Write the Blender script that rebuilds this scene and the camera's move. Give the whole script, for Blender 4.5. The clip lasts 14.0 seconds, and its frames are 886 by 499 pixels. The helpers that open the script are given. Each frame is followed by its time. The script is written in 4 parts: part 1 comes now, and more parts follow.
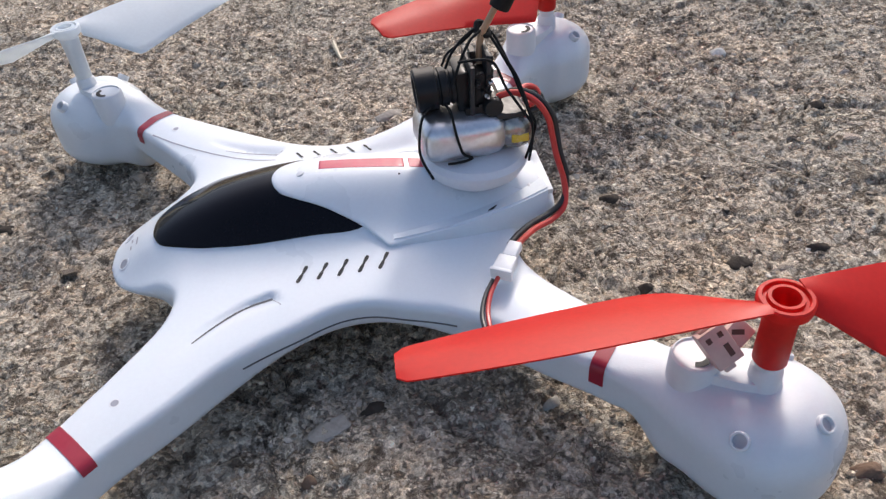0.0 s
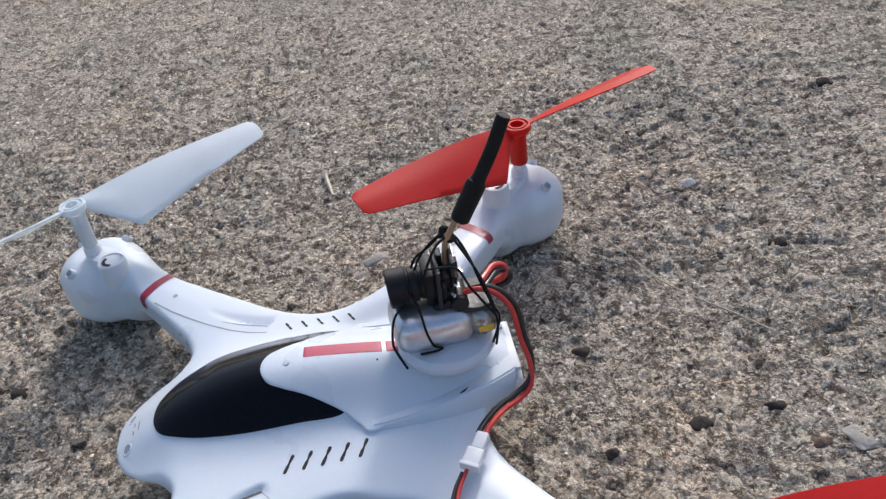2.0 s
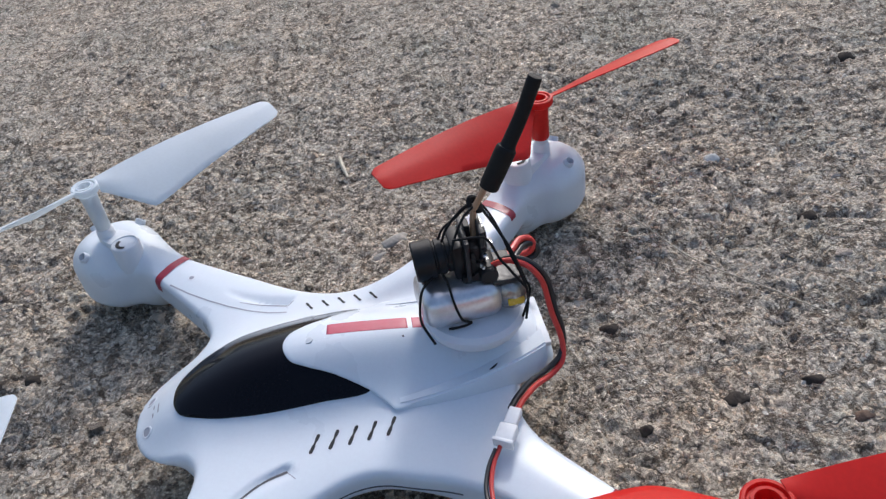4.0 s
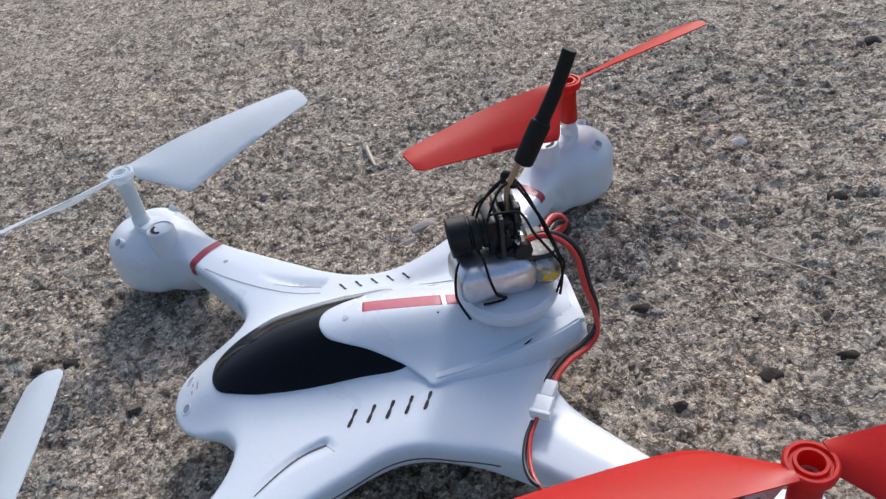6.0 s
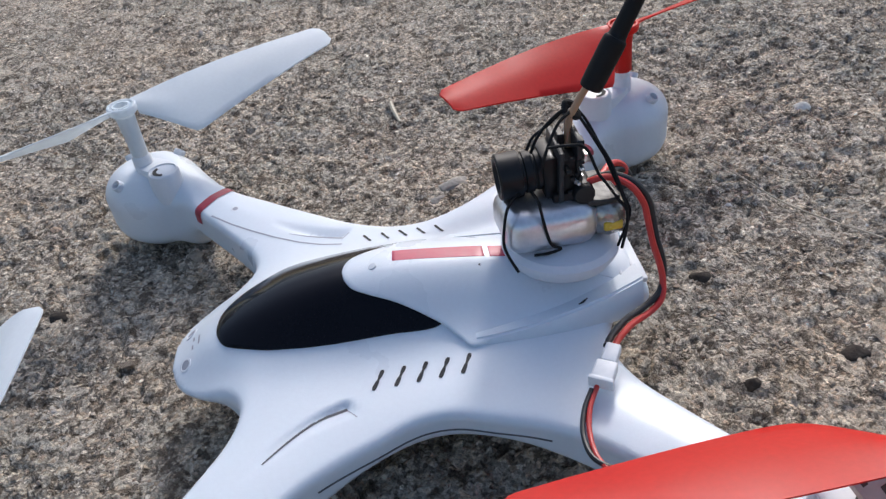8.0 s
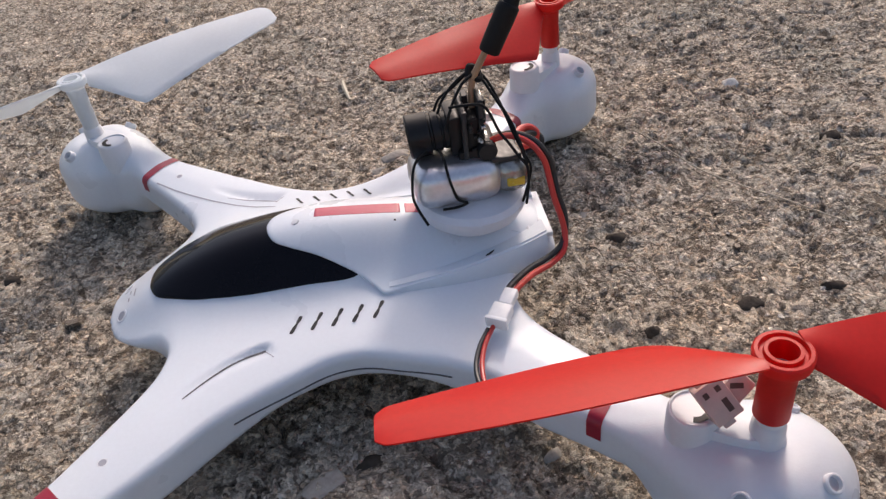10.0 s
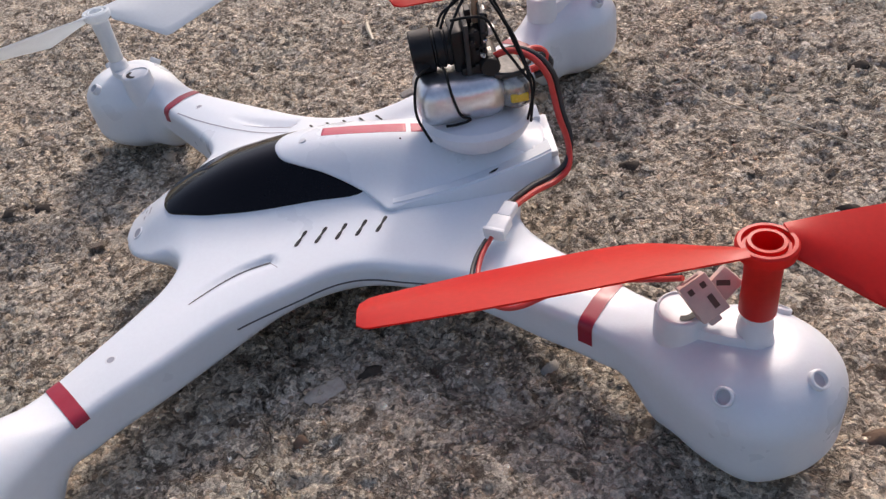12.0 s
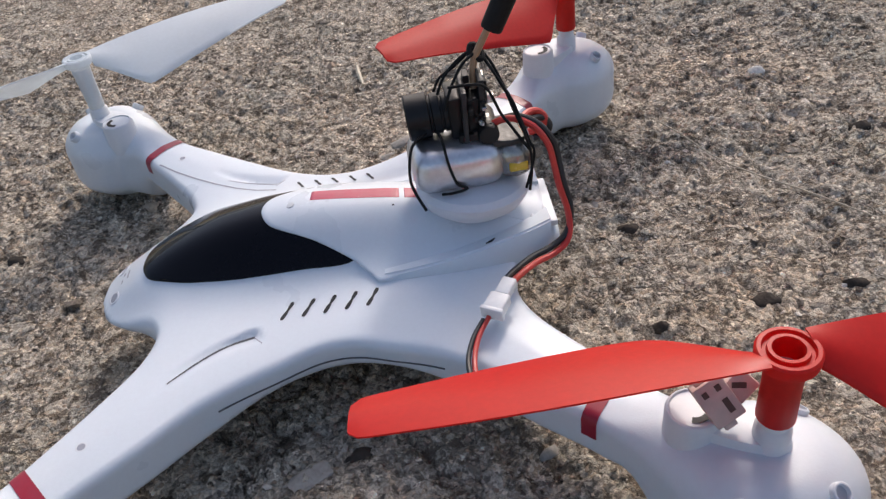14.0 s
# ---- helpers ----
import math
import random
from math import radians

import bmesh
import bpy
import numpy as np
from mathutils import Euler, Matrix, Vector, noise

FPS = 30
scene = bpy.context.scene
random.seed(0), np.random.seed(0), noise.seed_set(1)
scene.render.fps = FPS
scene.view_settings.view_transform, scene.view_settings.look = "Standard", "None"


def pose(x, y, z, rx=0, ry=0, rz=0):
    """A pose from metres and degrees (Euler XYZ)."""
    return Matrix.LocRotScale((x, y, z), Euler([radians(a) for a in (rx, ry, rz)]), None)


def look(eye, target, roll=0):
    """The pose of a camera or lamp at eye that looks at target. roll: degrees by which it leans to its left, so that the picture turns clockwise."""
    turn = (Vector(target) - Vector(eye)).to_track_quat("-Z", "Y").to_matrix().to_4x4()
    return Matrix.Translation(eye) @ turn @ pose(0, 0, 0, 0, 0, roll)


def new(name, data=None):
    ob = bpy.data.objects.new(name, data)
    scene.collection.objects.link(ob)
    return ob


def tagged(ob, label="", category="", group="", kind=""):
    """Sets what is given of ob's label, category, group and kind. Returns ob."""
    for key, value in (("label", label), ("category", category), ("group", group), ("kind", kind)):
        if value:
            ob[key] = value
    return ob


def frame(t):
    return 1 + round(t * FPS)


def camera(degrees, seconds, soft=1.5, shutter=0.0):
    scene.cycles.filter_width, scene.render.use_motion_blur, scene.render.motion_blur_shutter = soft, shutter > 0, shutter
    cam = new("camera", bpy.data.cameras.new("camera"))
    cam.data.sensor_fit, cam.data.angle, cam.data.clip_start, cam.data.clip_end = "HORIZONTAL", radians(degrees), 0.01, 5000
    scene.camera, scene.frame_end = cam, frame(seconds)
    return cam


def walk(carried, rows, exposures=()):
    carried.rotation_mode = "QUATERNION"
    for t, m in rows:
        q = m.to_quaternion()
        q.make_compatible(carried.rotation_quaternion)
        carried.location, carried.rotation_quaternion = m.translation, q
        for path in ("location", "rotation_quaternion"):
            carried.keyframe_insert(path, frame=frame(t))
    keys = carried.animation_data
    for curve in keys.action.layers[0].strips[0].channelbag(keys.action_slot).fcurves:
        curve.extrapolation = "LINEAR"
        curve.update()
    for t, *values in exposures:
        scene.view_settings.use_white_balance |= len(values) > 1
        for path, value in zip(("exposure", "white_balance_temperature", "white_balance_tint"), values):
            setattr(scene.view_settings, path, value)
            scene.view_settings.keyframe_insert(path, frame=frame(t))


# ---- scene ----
cam = camera(58.99, 14.0, soft=1.35)
PATH = [
    (0, (0.01313, -0.17493, 0.14967), (0.03321, 0.05498, -0.04200), -5.540),
    (0.5, (0.01982, -0.18186, 0.17078), (0.03633, 0.05154, -0.01699), -5.289),
    (1, (0.01653, -0.18022, 0.17344), (0.03250, 0.05564, -0.01126), -7.244),
    (1.5, (0.02835, -0.17825, 0.17146), (0.04306, 0.05369, -0.01825), -8.057),
    (2, (0.03114, -0.16356, 0.19260), (0.04664, 0.07366, 0.00959), -8.271),
    (2.5, (0.03529, -0.16231, 0.18872), (0.05490, 0.07580, 0.00729), -7.870),
    (3, (0.03092, -0.16150, 0.18265), (0.04749, 0.07543, -0.00062), -8.555),
    (3.5, (0.02377, -0.16313, 0.18059), (0.03681, 0.07265, -0.00443), -9.005),
    (3.7, (0.02404, -0.16085, 0.18355), (0.03795, 0.07535, -0.00089), -9.225),
    (5.8, (0.01839, -0.16808, 0.18090), (0.02794, 0.07060, -0.00059), -10.432),
    (6, (0.01757, -0.16646, 0.17997), (0.02573, 0.07209, -0.00175), -10.571),
    (6.5, (0.01389, -0.16230, 0.17313), (0.02413, 0.08090, -0.00223), -9.197),
    (7, (0.01321, -0.15238, 0.15411), (0.02697, 0.08536, -0.02835), -8.783),
    (7.2, (0.00531, -0.14764, 0.15262), (0.01423, 0.09071, -0.02934), -8.057),
    (9.3, (0.01401, -0.16353, 0.15711), (0.02140, 0.07536, -0.02420), -9.208),
    (9.5, (0.01878, -0.16591, 0.16071), (0.02479, 0.07425, -0.01897), -9.764),
    (10, (0.02347, -0.17004, 0.15024), (0.03244, 0.06784, -0.03233), -8.409),
    (10.5, (0.02918, -0.17647, 0.14671), (0.03921, 0.05864, -0.03937), -9.299),
    (11, (0.03688, -0.18643, 0.14296), (0.04307, 0.04856, -0.04344), -9.533),
    (11.5, (0.02896, -0.16670, 0.13663), (0.03640, 0.06551, -0.05318), -9.704),
    (12, (0.03208, -0.18105, 0.13880), (0.02157, 0.05232, -0.04942), -10.874),
    (12.5, (0.03832, -0.19526, 0.15949), (0.03065, 0.03998, -0.02653), -9.091),
    (12.8, (0.04500, -0.17924, 0.17283), (0.04645, 0.06164, -0.00599), -8.163),
    (13, (0.03739, -0.17268, 0.16608), (0.03472, 0.06853, -0.01227), -9.121),
    (13.5, (0.01828, -0.16201, 0.14699), (0.01507, 0.07540, -0.03639), -8.147),
    (14, (0.03125, -0.16583, 0.14347), (0.02810, 0.07173, -0.03970), -9.070),
]
walk(cam, [(t, look(eye, target, roll)) for t, eye, target, roll in PATH],
     [(0, 0.38, 6300, 15), (0.5, 0.17, 6000, 13), (1.5, 0.17, 5950, 12), (3.0, 0.10, 5800, 12), (6.5, 0.11, 5800, 12), (9.5, 0.12, 6350, 14), (10.2, 0.17, 6800, 21), (11.0, 0.22, 6850, 22), (12.5, 0.24, 6500, 18), (13.2, 0.17, 6450, 17), (14.0, 0.13, 6400, 16)])

# ---- world, sun ----
world = bpy.data.worlds.new("sky")
scene.world = world
world.use_nodes = True
SUN_DIR = Vector((0.27, 0.70, 0.62)).normalized()
wn = world.node_tree.nodes
wl = world.node_tree.links
sky = wn.new("ShaderNodeTexSky")
sky.sky_type = 'NISHITA'
sky.sun_disc = False
sky.sun_elevation = math.asin(SUN_DIR.z)
sky.sun_rotation = math.atan2(SUN_DIR.x, SUN_DIR.y)
sky.air_density = 1.2
sky.dust_density = 4.0
wl.new(sky.outputs[0], wn["Background"].inputs[0])
wn["Background"].inputs[1].default_value = 0.15
sun_data = bpy.data.lights.new("sun", 'SUN')
sun_data.energy = 1.55
sun_data.angle = radians(8)
sun_data.color = (1.0, 0.93, 0.83)
sun = new("sun", sun_data)
sun.matrix_world = look(SUN_DIR * 5, (0, 0, 0))


# ---- materials ----
def material(name, color, rough=0.5, metal=0.0, var=0.06, scale=60.0, bump=0.0, bump_scale=800.0,
             spec=0.5, coat=0.0, rough_var=0.1, fine=900.0, sss=0.0, thin=0.0):
    """A Principled surface with colour variation at two scales, uneven gloss and fine relief."""
    m = bpy.data.materials.new(name)
    m.use_nodes = True
    nt = m.node_tree
    b = nt.nodes["Principled BSDF"]
    b.inputs["Metallic"].default_value = metal
    b.inputs["Specular IOR Level"].default_value = spec
    b.inputs["Coat Weight"].default_value = coat
    if sss:
        b.inputs["Subsurface Weight"].default_value = sss
        b.inputs["Subsurface Radius"].default_value = (0.004, 0.003, 0.003)
        b.inputs["Subsurface Scale"].default_value = 0.3
    tc = nt.nodes.new("ShaderNodeTexCoord")
    big = nt.nodes.new("ShaderNodeTexNoise")
    big.inputs["Scale"].default_value = scale
    big.inputs["Detail"].default_value = 5
    small = nt.nodes.new("ShaderNodeTexNoise")
    small.inputs["Scale"].default_value = fine
    small.inputs["Detail"].default_value = 2
    nt.links.new(tc.outputs["Object"], big.inputs["Vector"])
    nt.links.new(tc.outputs["Object"], small.inputs["Vector"])
    mix = nt.nodes.new("ShaderNodeMath")
    mix.operation = 'ADD'
    nt.links.new(big.outputs[0], mix.inputs[0])
    nt.links.new(small.outputs[0], mix.inputs[1])
    ramp = nt.nodes.new("ShaderNodeMapRange")
    ramp.inputs["From Min"].default_value = 0.6
    ramp.inputs["From Max"].default_value = 1.4
    ramp.inputs["To Min"].default_value = 1.0 - var
    ramp.inputs["To Max"].default_value = 1.0 + var
    nt.links.new(mix.outputs[0], ramp.inputs["Value"])
    hsv = nt.nodes.new("ShaderNodeHueSaturation")
    hsv.inputs["Color"].default_value = (*color, 1)
    nt.links.new(ramp.outputs[0], hsv.inputs["Value"])
    nt.links.new(hsv.outputs[0], b.inputs["Base Color"])
    rr = nt.nodes.new("ShaderNodeMapRange")
    rr.inputs["From Min"].default_value = 0.3
    rr.inputs["From Max"].default_value = 0.7
    rr.inputs["To Min"].default_value = max(rough - rough_var, 0.02)
    rr.inputs["To Max"].default_value = min(rough + rough_var, 1)
    nt.links.new(big.outputs[0], rr.inputs["Value"])
    nt.links.new(rr.outputs[0], b.inputs["Roughness"])
    if thin:
        back = nt.nodes.new("ShaderNodeBsdfTranslucent")
        both = nt.nodes.new("ShaderNodeMixShader")
        both.inputs[0].default_value = thin
        nt.links.new(hsv.outputs[0], back.inputs["Color"])
        nt.links.new(b.outputs[0], both.inputs[1])
        nt.links.new(back.outputs[0], both.inputs[2])
        nt.links.new(both.outputs[0], nt.nodes["Material Output"].inputs["Surface"])
    if bump:
        bn = nt.nodes.new("ShaderNodeTexNoise")
        bn.inputs["Scale"].default_value = bump_scale
        bn.inputs["Detail"].default_value = 4
        nt.links.new(tc.outputs["Object"], bn.inputs["Vector"])
        bp = nt.nodes.new("ShaderNodeBump")
        bp.inputs["Strength"].default_value = bump
        bp.inputs["Distance"].default_value = 0.0004
        nt.links.new(bn.outputs[0], bp.inputs["Height"])
        nt.links.new(bp.outputs[0], b.inputs["Normal"])
    return m


WHITE = material("white_plastic", (0.63, 0.68, 0.725), 0.34, var=0.025, scale=40, bump=0.06, bump_scale=2500, sss=0.15)
WHITE_PART = material("white_part_plastic", (0.65, 0.68, 0.715), 0.42, var=0.03, scale=90, bump=0.05, bump_scale=2500)
BLADE_WHITE = material("white_blade_plastic", (0.84, 0.88, 0.90), 0.40, var=0.03, scale=50, thin=0.42)
BLADE_RED = material("red_blade_plastic", (0.72, 0.026, 0.017), 0.40, spec=0.36, thin=0.40, var=0.06, scale=50, bump=0.05, bump_scale=1500)
BLACK_GLOSS = material("black_gloss", (0.004, 0.004, 0.006), 0.12, var=0.1, scale=60, spec=0.17, rough_var=0.06, bump=0.10, bump_scale=70)
STRIPE_RED = material("red_print", (0.28, 0.009, 0.030), 0.40, var=0.08, scale=300)
BAR_RED = material("red_tape", (0.43, 0.042, 0.085), 0.45, var=0.08, scale=300)
DARK_SLOT = material("dark_opening", (0.012, 0.012, 0.014), 0.7, var=0.1)
BROWN_SLOT = material("brown_opening", (0.10, 0.055, 0.045), 0.7, var=0.1)
# dark joint colour, also painted as the shade along the scoop's edge
SEAM_AND_SHADE = material("shell_seam_and_groove_shade", (0.085, 0.085, 0.095), 0.7, var=0.1)
# shade inside recesses of the white shell, put into a flat grey
RECESS_SHADE = material("recess_shade", (0.30, 0.31, 0.35), 0.5, var=0.05)
# white plastic bores, with the shade inside them painted grey
SHADED_HOLE = material("bore_shade", (0.46, 0.46, 0.48), 0.5, var=0.05)
PALE_GREY = material("pale_grey_plastic", (0.50, 0.53, 0.56), 0.5, var=0.05)
FOAM = material("white_foam", (0.62, 0.65, 0.70), 0.55, var=0.03, bump=0.15, bump_scale=1500)
SILVER = material("silver_pouch", (0.66, 0.66, 0.67), 0.38, metal=0.95, var=0.12, scale=160, bump=0.25, bump_scale=160)
CLEAR = material("clear_shrink_wrap", (0.34, 0.32, 0.29), 0.14, metal=0.7, var=0.45, scale=260, bump=0.9, bump_scale=300)
YELLOW = material("yellow_tape", (0.62, 0.40, 0.03), 0.3, var=0.15, scale=300, bump=0.3, bump_scale=400)
BLACK_PLASTIC = material("black_plastic", (0.010, 0.010, 0.010), 0.40, spec=0.28, var=0.15, scale=200, bump=0.08)
BOARD = material("black_circuit_board", (0.018, 0.019, 0.02), 0.45, var=0.3, scale=600, bump=0.3, bump_scale=900)
METAL = material("solder_metal", (0.62, 0.62, 0.60), 0.3, metal=0.9, var=0.15, scale=500)
RUBBER = material("black_rubber", (0.008, 0.008, 0.008), 0.6, spec=0.2, var=0.2, scale=300, bump=0.3, bump_scale=1200)
SHRINK = material("black_shrink_tube", (0.009, 0.009, 0.009), 0.55, spec=0.2, var=0.2, scale=300, bump=0.4, bump_scale=700)
COPPER = material("tan_coax", (0.42, 0.25, 0.14), 0.4, var=0.1, scale=400)
WIRE_RED = material("red_wire", (0.55, 0.035, 0.025), 0.38, var=0.1, scale=300)
WIRE_BLACK = material("black_wire", (0.013, 0.012, 0.013), 0.4, var=0.1, scale=300)
NYLON = material("white_nylon", (0.80, 0.79, 0.77), 0.45, var=0.05, scale=300)
# cream nylon with the red blade's reflected pink mixed into its colour
NYLON_RED_BOUNCE = material("cream_nylon_red_bounce", (0.56, 0.41, 0.37), 0.5, var=0.1, scale=300)
STRAW = material("dry_straw", (0.50, 0.44, 0.33), 0.6, var=0.15, scale=200)


def ground_material(name, pebble=False):
    """Weathered, sandy concrete: pale cement, tan and dark grains, worn pits, blotches."""
    m = bpy.data.materials.new(name)
    m.use_nodes = True
    nt = m.node_tree
    N, L = nt.nodes, nt.links
    b = N["Principled BSDF"]
    b.inputs["Specular IOR Level"].default_value = 0.15
    tc = N.new("ShaderNodeTexCoord")

    def tex(kind, scale, detail=4, rough=0.6):
        n = N.new(kind)
        n.inputs["Scale"].default_value = scale
        if kind == "ShaderNodeTexNoise":
            n.inputs["Detail"].default_value = detail
            n.inputs["Roughness"].default_value = rough
        L.new(tc.outputs["Object"], n.inputs["Vector"])
        return n

    def ramp(src, *stops):
        r = N.new("ShaderNodeValToRGB")
        while len(r.color_ramp.elements) < len(stops):
            r.color_ramp.elements.new(0.5)
        for e, (p, c) in zip(r.color_ramp.elements, stops):
            e.position, e.color = p, (*c, 1)
        L.new(src, r.inputs[0])
        return r.outputs[0]

    def mixed(fac, a, c, mode='MIX'):
        x = N.new("ShaderNodeMix")
        x.data_type, x.blend_type = 'RGBA', mode
        for sock, v in ((x.inputs[0], fac), (x.inputs[6], a), (x.inputs[7], c)):
            if isinstance(v, (int, float)):
                sock.default_value = v
            elif isinstance(v, tuple):
                sock.default_value = (*v, 1)
            else:
                L.new(v, sock)
        return x.outputs[2]

    if pebble:
        geo = N.new("ShaderNodeNewGeometry")
        base = ramp(geo.outputs["Random Per Island"], (0.0, (0.10, 0.085, 0.07)), (0.3, (0.22, 0.19, 0.155)),
                    (0.6, (0.30, 0.26, 0.21)), (0.85, (0.24, 0.18, 0.13)), (1.0, (0.50, 0.47, 0.42)))
        n = tex("ShaderNodeTexNoise", 700)
        col = mixed(0.5, base, ramp(n.outputs[0], (0.3, (0.3, 0.3, 0.3)), (0.7, (0.8, 0.8, 0.8))), 'MULTIPLY')
        col = mixed(1.0, col, (2.1, 2.05, 2.0), 'MULTIPLY')
    else:
        cells = tex("ShaderNodeTexVoronoi", 900)
        warp = N.new("ShaderNodeMix")
        warp.data_type = 'VECTOR'
        warp.inputs[0].default_value = 0.0022
        wn0 = tex("ShaderNodeTexNoise", 420, 5, 0.7)
        L.new(tc.outputs["Object"], warp.inputs[4])
        L.new(wn0.outputs["Color"], warp.inputs[5])
        L.new(warp.outputs[1], cells.inputs["Vector"])
        sep = N.new("ShaderNodeSeparateColor")
        L.new(cells.outputs["Color"], sep.inputs[0])
        grains = ramp(sep.outputs[0], (0.0, (0.11, 0.10, 0.092)), (0.2, (0.23, 0.212, 0.190)),
                      (0.5, (0.31, 0.295, 0.27)), (0.72, (0.38, 0.362, 0.33)), (0.86, (0.345, 0.30, 0.25)), (0.95, (0.24, 0.20, 0.165)), (1.0, (0.58, 0.56, 0.53)))
        gap = tex("ShaderNodeTexVoronoi", 900)
        L.new(warp.outputs[1], gap.inputs["Vector"])
        gap.feature = 'DISTANCE_TO_EDGE'
        col = mixed(0.18, grains, ramp(gap.outputs["Distance"], (0.0, (0.2, 0.19, 0.18)), (0.16, (1, 1, 1))), 'MULTIPLY')
        n1 = tex("ShaderNodeTexNoise", 950, 7, 0.8)
        cement = ramp(n1.outputs[0], (0.34, (0.34, 0.33, 0.32)), (0.48, (0.92, 0.91, 0.90)), (0.66, (1.50, 1.48, 1.45)))
        col = mixed(0.9, col, cement, 'MULTIPLY')
        # a few pale quartz grains
        specks = tex("ShaderNodeTexVoronoi", 330)
        spot = ramp(specks.outputs["Distance"], (0.16, (1, 1, 1)), (0.26, (0, 0, 0)))
        pick = N.new("ShaderNodeSeparateColor")
        L.new(specks.outputs["Color"], pick.inputs[0])
        some = ramp(pick.outputs[1], (0.86, (0, 0, 0)), (0.88, (0.8, 0.8, 0.8)))
        col = mixed(mixed(1.0, spot, some, 'MULTIPLY'), col, (0.56, 0.54, 0.50))
        # blotches of tan, grey and a little green
        n3 = tex("ShaderNodeTexNoise", 14, 6, 0.65)
        blot = ramp(n3.outputs[0], (0.32, (0.86, 0.90, 0.87)), (0.50, (1.06, 1.05, 1.02)), (0.68, (1.20, 1.13, 1.03)))
        col = mixed(1.0, col, blot, 'MULTIPLY')
        col = mixed(1.0, col, (1.84, 1.77, 1.64), 'MULTIPLY')
        # dark dirt that has settled in crooked crevices, pits and hairline cracks
        n5 = tex("ShaderNodeTexNoise", 105, 5, 0.6)
        lines = ramp(n5.outputs[0], (0.456, (0, 0, 0)), (0.476, (1, 1, 1)), (0.504, (1, 1, 1)), (0.524, (0, 0, 0)))
        n6 = tex("ShaderNodeTexNoise", 50, 4, 0.7)
        where = ramp(n6.outputs[0], (0.40, (0.05, 0.05, 0.05)), (0.56, (1, 1, 1)))
        crevices = mixed(1.0, mixed(1.0, lines, where, 'MULTIPLY'), (0.8, 0.8, 0.8), 'MULTIPLY')
        n2 = tex("ShaderNodeTexNoise", 185, 8, 0.69)
        pits = ramp(n2.outputs[0], (0.405, (1, 1, 1)), (0.445, (0, 0, 0)))
        hollow = mixed(1.0, crevices, pits, 'LIGHTEN')
        wob = N.new("ShaderNodeMix")
        wob.data_type = 'VECTOR'
        wob.inputs[0].default_value = 0.03
        wn3 = tex("ShaderNodeTexNoise", 60, 4, 0.7)
        L.new(tc.outputs["Object"], wob.inputs[4])
        L.new(wn3.outputs["Color"], wob.inputs[5])
        crack = N.new("ShaderNodeTexVoronoi")
        crack.feature = 'DISTANCE_TO_EDGE'
        crack.inputs["Scale"].default_value = 30
        L.new(wob.outputs[1], crack.inputs["Vector"])
        hair = ramp(crack.outputs["Distance"], (0.0, (0.8, 0.8, 0.8)), (0.03, (0, 0, 0)))
        hollow = mixed(1.0, hollow, hair, 'LIGHTEN')
        n7 = tex("ShaderNodeTexNoise", 600, 3, 0.6)
        dirt = ramp(n7.outputs[0], (0.35, (0.062, 0.043, 0.030)), (0.65, (0.155, 0.118, 0.088)))
        col = mixed(mixed(1.0, hollow, (0.82, 0.82, 0.82), 'MULTIPLY'), col, dirt)
    L.new(col, b.inputs["Base Color"])
    b.inputs["Roughness"].default_value = 0.9
    hn = tex("ShaderNodeTexNoise", 800, 6, 0.78)
    height = hn.outputs[0]
    if not pebble:
        lump = N.new("ShaderNodeMath")
        lump.operation = 'MULTIPLY_ADD'
        lump.inputs[1].default_value = 0.7
        L.new(gap.outputs["Distance"], lump.inputs[0])
        L.new(hn.outputs[0], lump.inputs[2])
        sunk = N.new("ShaderNodeMath")
        sunk.operation = 'MULTIPLY_ADD'
        sunk.inputs[1].default_value = -1.3
        L.new(hollow, sunk.inputs[0])
        L.new(lump.outputs[0], sunk.inputs[2])
        height = sunk.outputs[0]
    bp = N.new("ShaderNodeBump")
    bp.inputs["Strength"].default_value = 1.0
    bp.inputs["Distance"].default_value = 0.0010
    L.new(height, bp.inputs["Height"])
    L.new(bp.outputs[0], b.inputs["Normal"])
    return m


CONCRETE = ground_material("weathered_concrete")
PEBBLE = ground_material("pebble_stone", True)


# ---- mesh helpers ----
def thing(name, label, category, at=(0, 0, 0), group="", kind=""):
    ob = new(name)
    ob.empty_display_size = 0.01
    ob.location = at
    return tagged(ob, label, category, group, kind)


def link_mesh(name, verts, faces, mat, parent=None, label="", smooth=True):
    me = bpy.data.meshes.new(name)
    me.from_pydata([tuple(v) for v in verts], [], [tuple(f) for f in faces])
    me.materials.append(mat)
    if smooth:
        me.polygons.foreach_set("use_smooth", [True] * len(me.polygons))
    me.update()
    ob = new(name, me)
    if parent is not None:
        ob.parent = parent
    return tagged(ob, label)


def part(name, bm, mat, parent=None, label="", smooth=True, angle=35):
    """Links a bmesh as one mesh object under a thing or a part."""
    bmesh.ops.recalc_face_normals(bm, faces=bm.faces[:])
    me = bpy.data.meshes.new(name)
    if smooth:
        for f in bm.faces:
            f.smooth = True
        for e in bm.edges:
            if len(e.link_faces) == 2 and e.calc_face_angle(0) > radians(angle):
                e.smooth = False
    bm.to_mesh(me)
    bm.free()
    me.materials.append(mat)
    ob = new(name, me)
    if parent is not None:
        ob.parent = parent
    return tagged(ob, label)


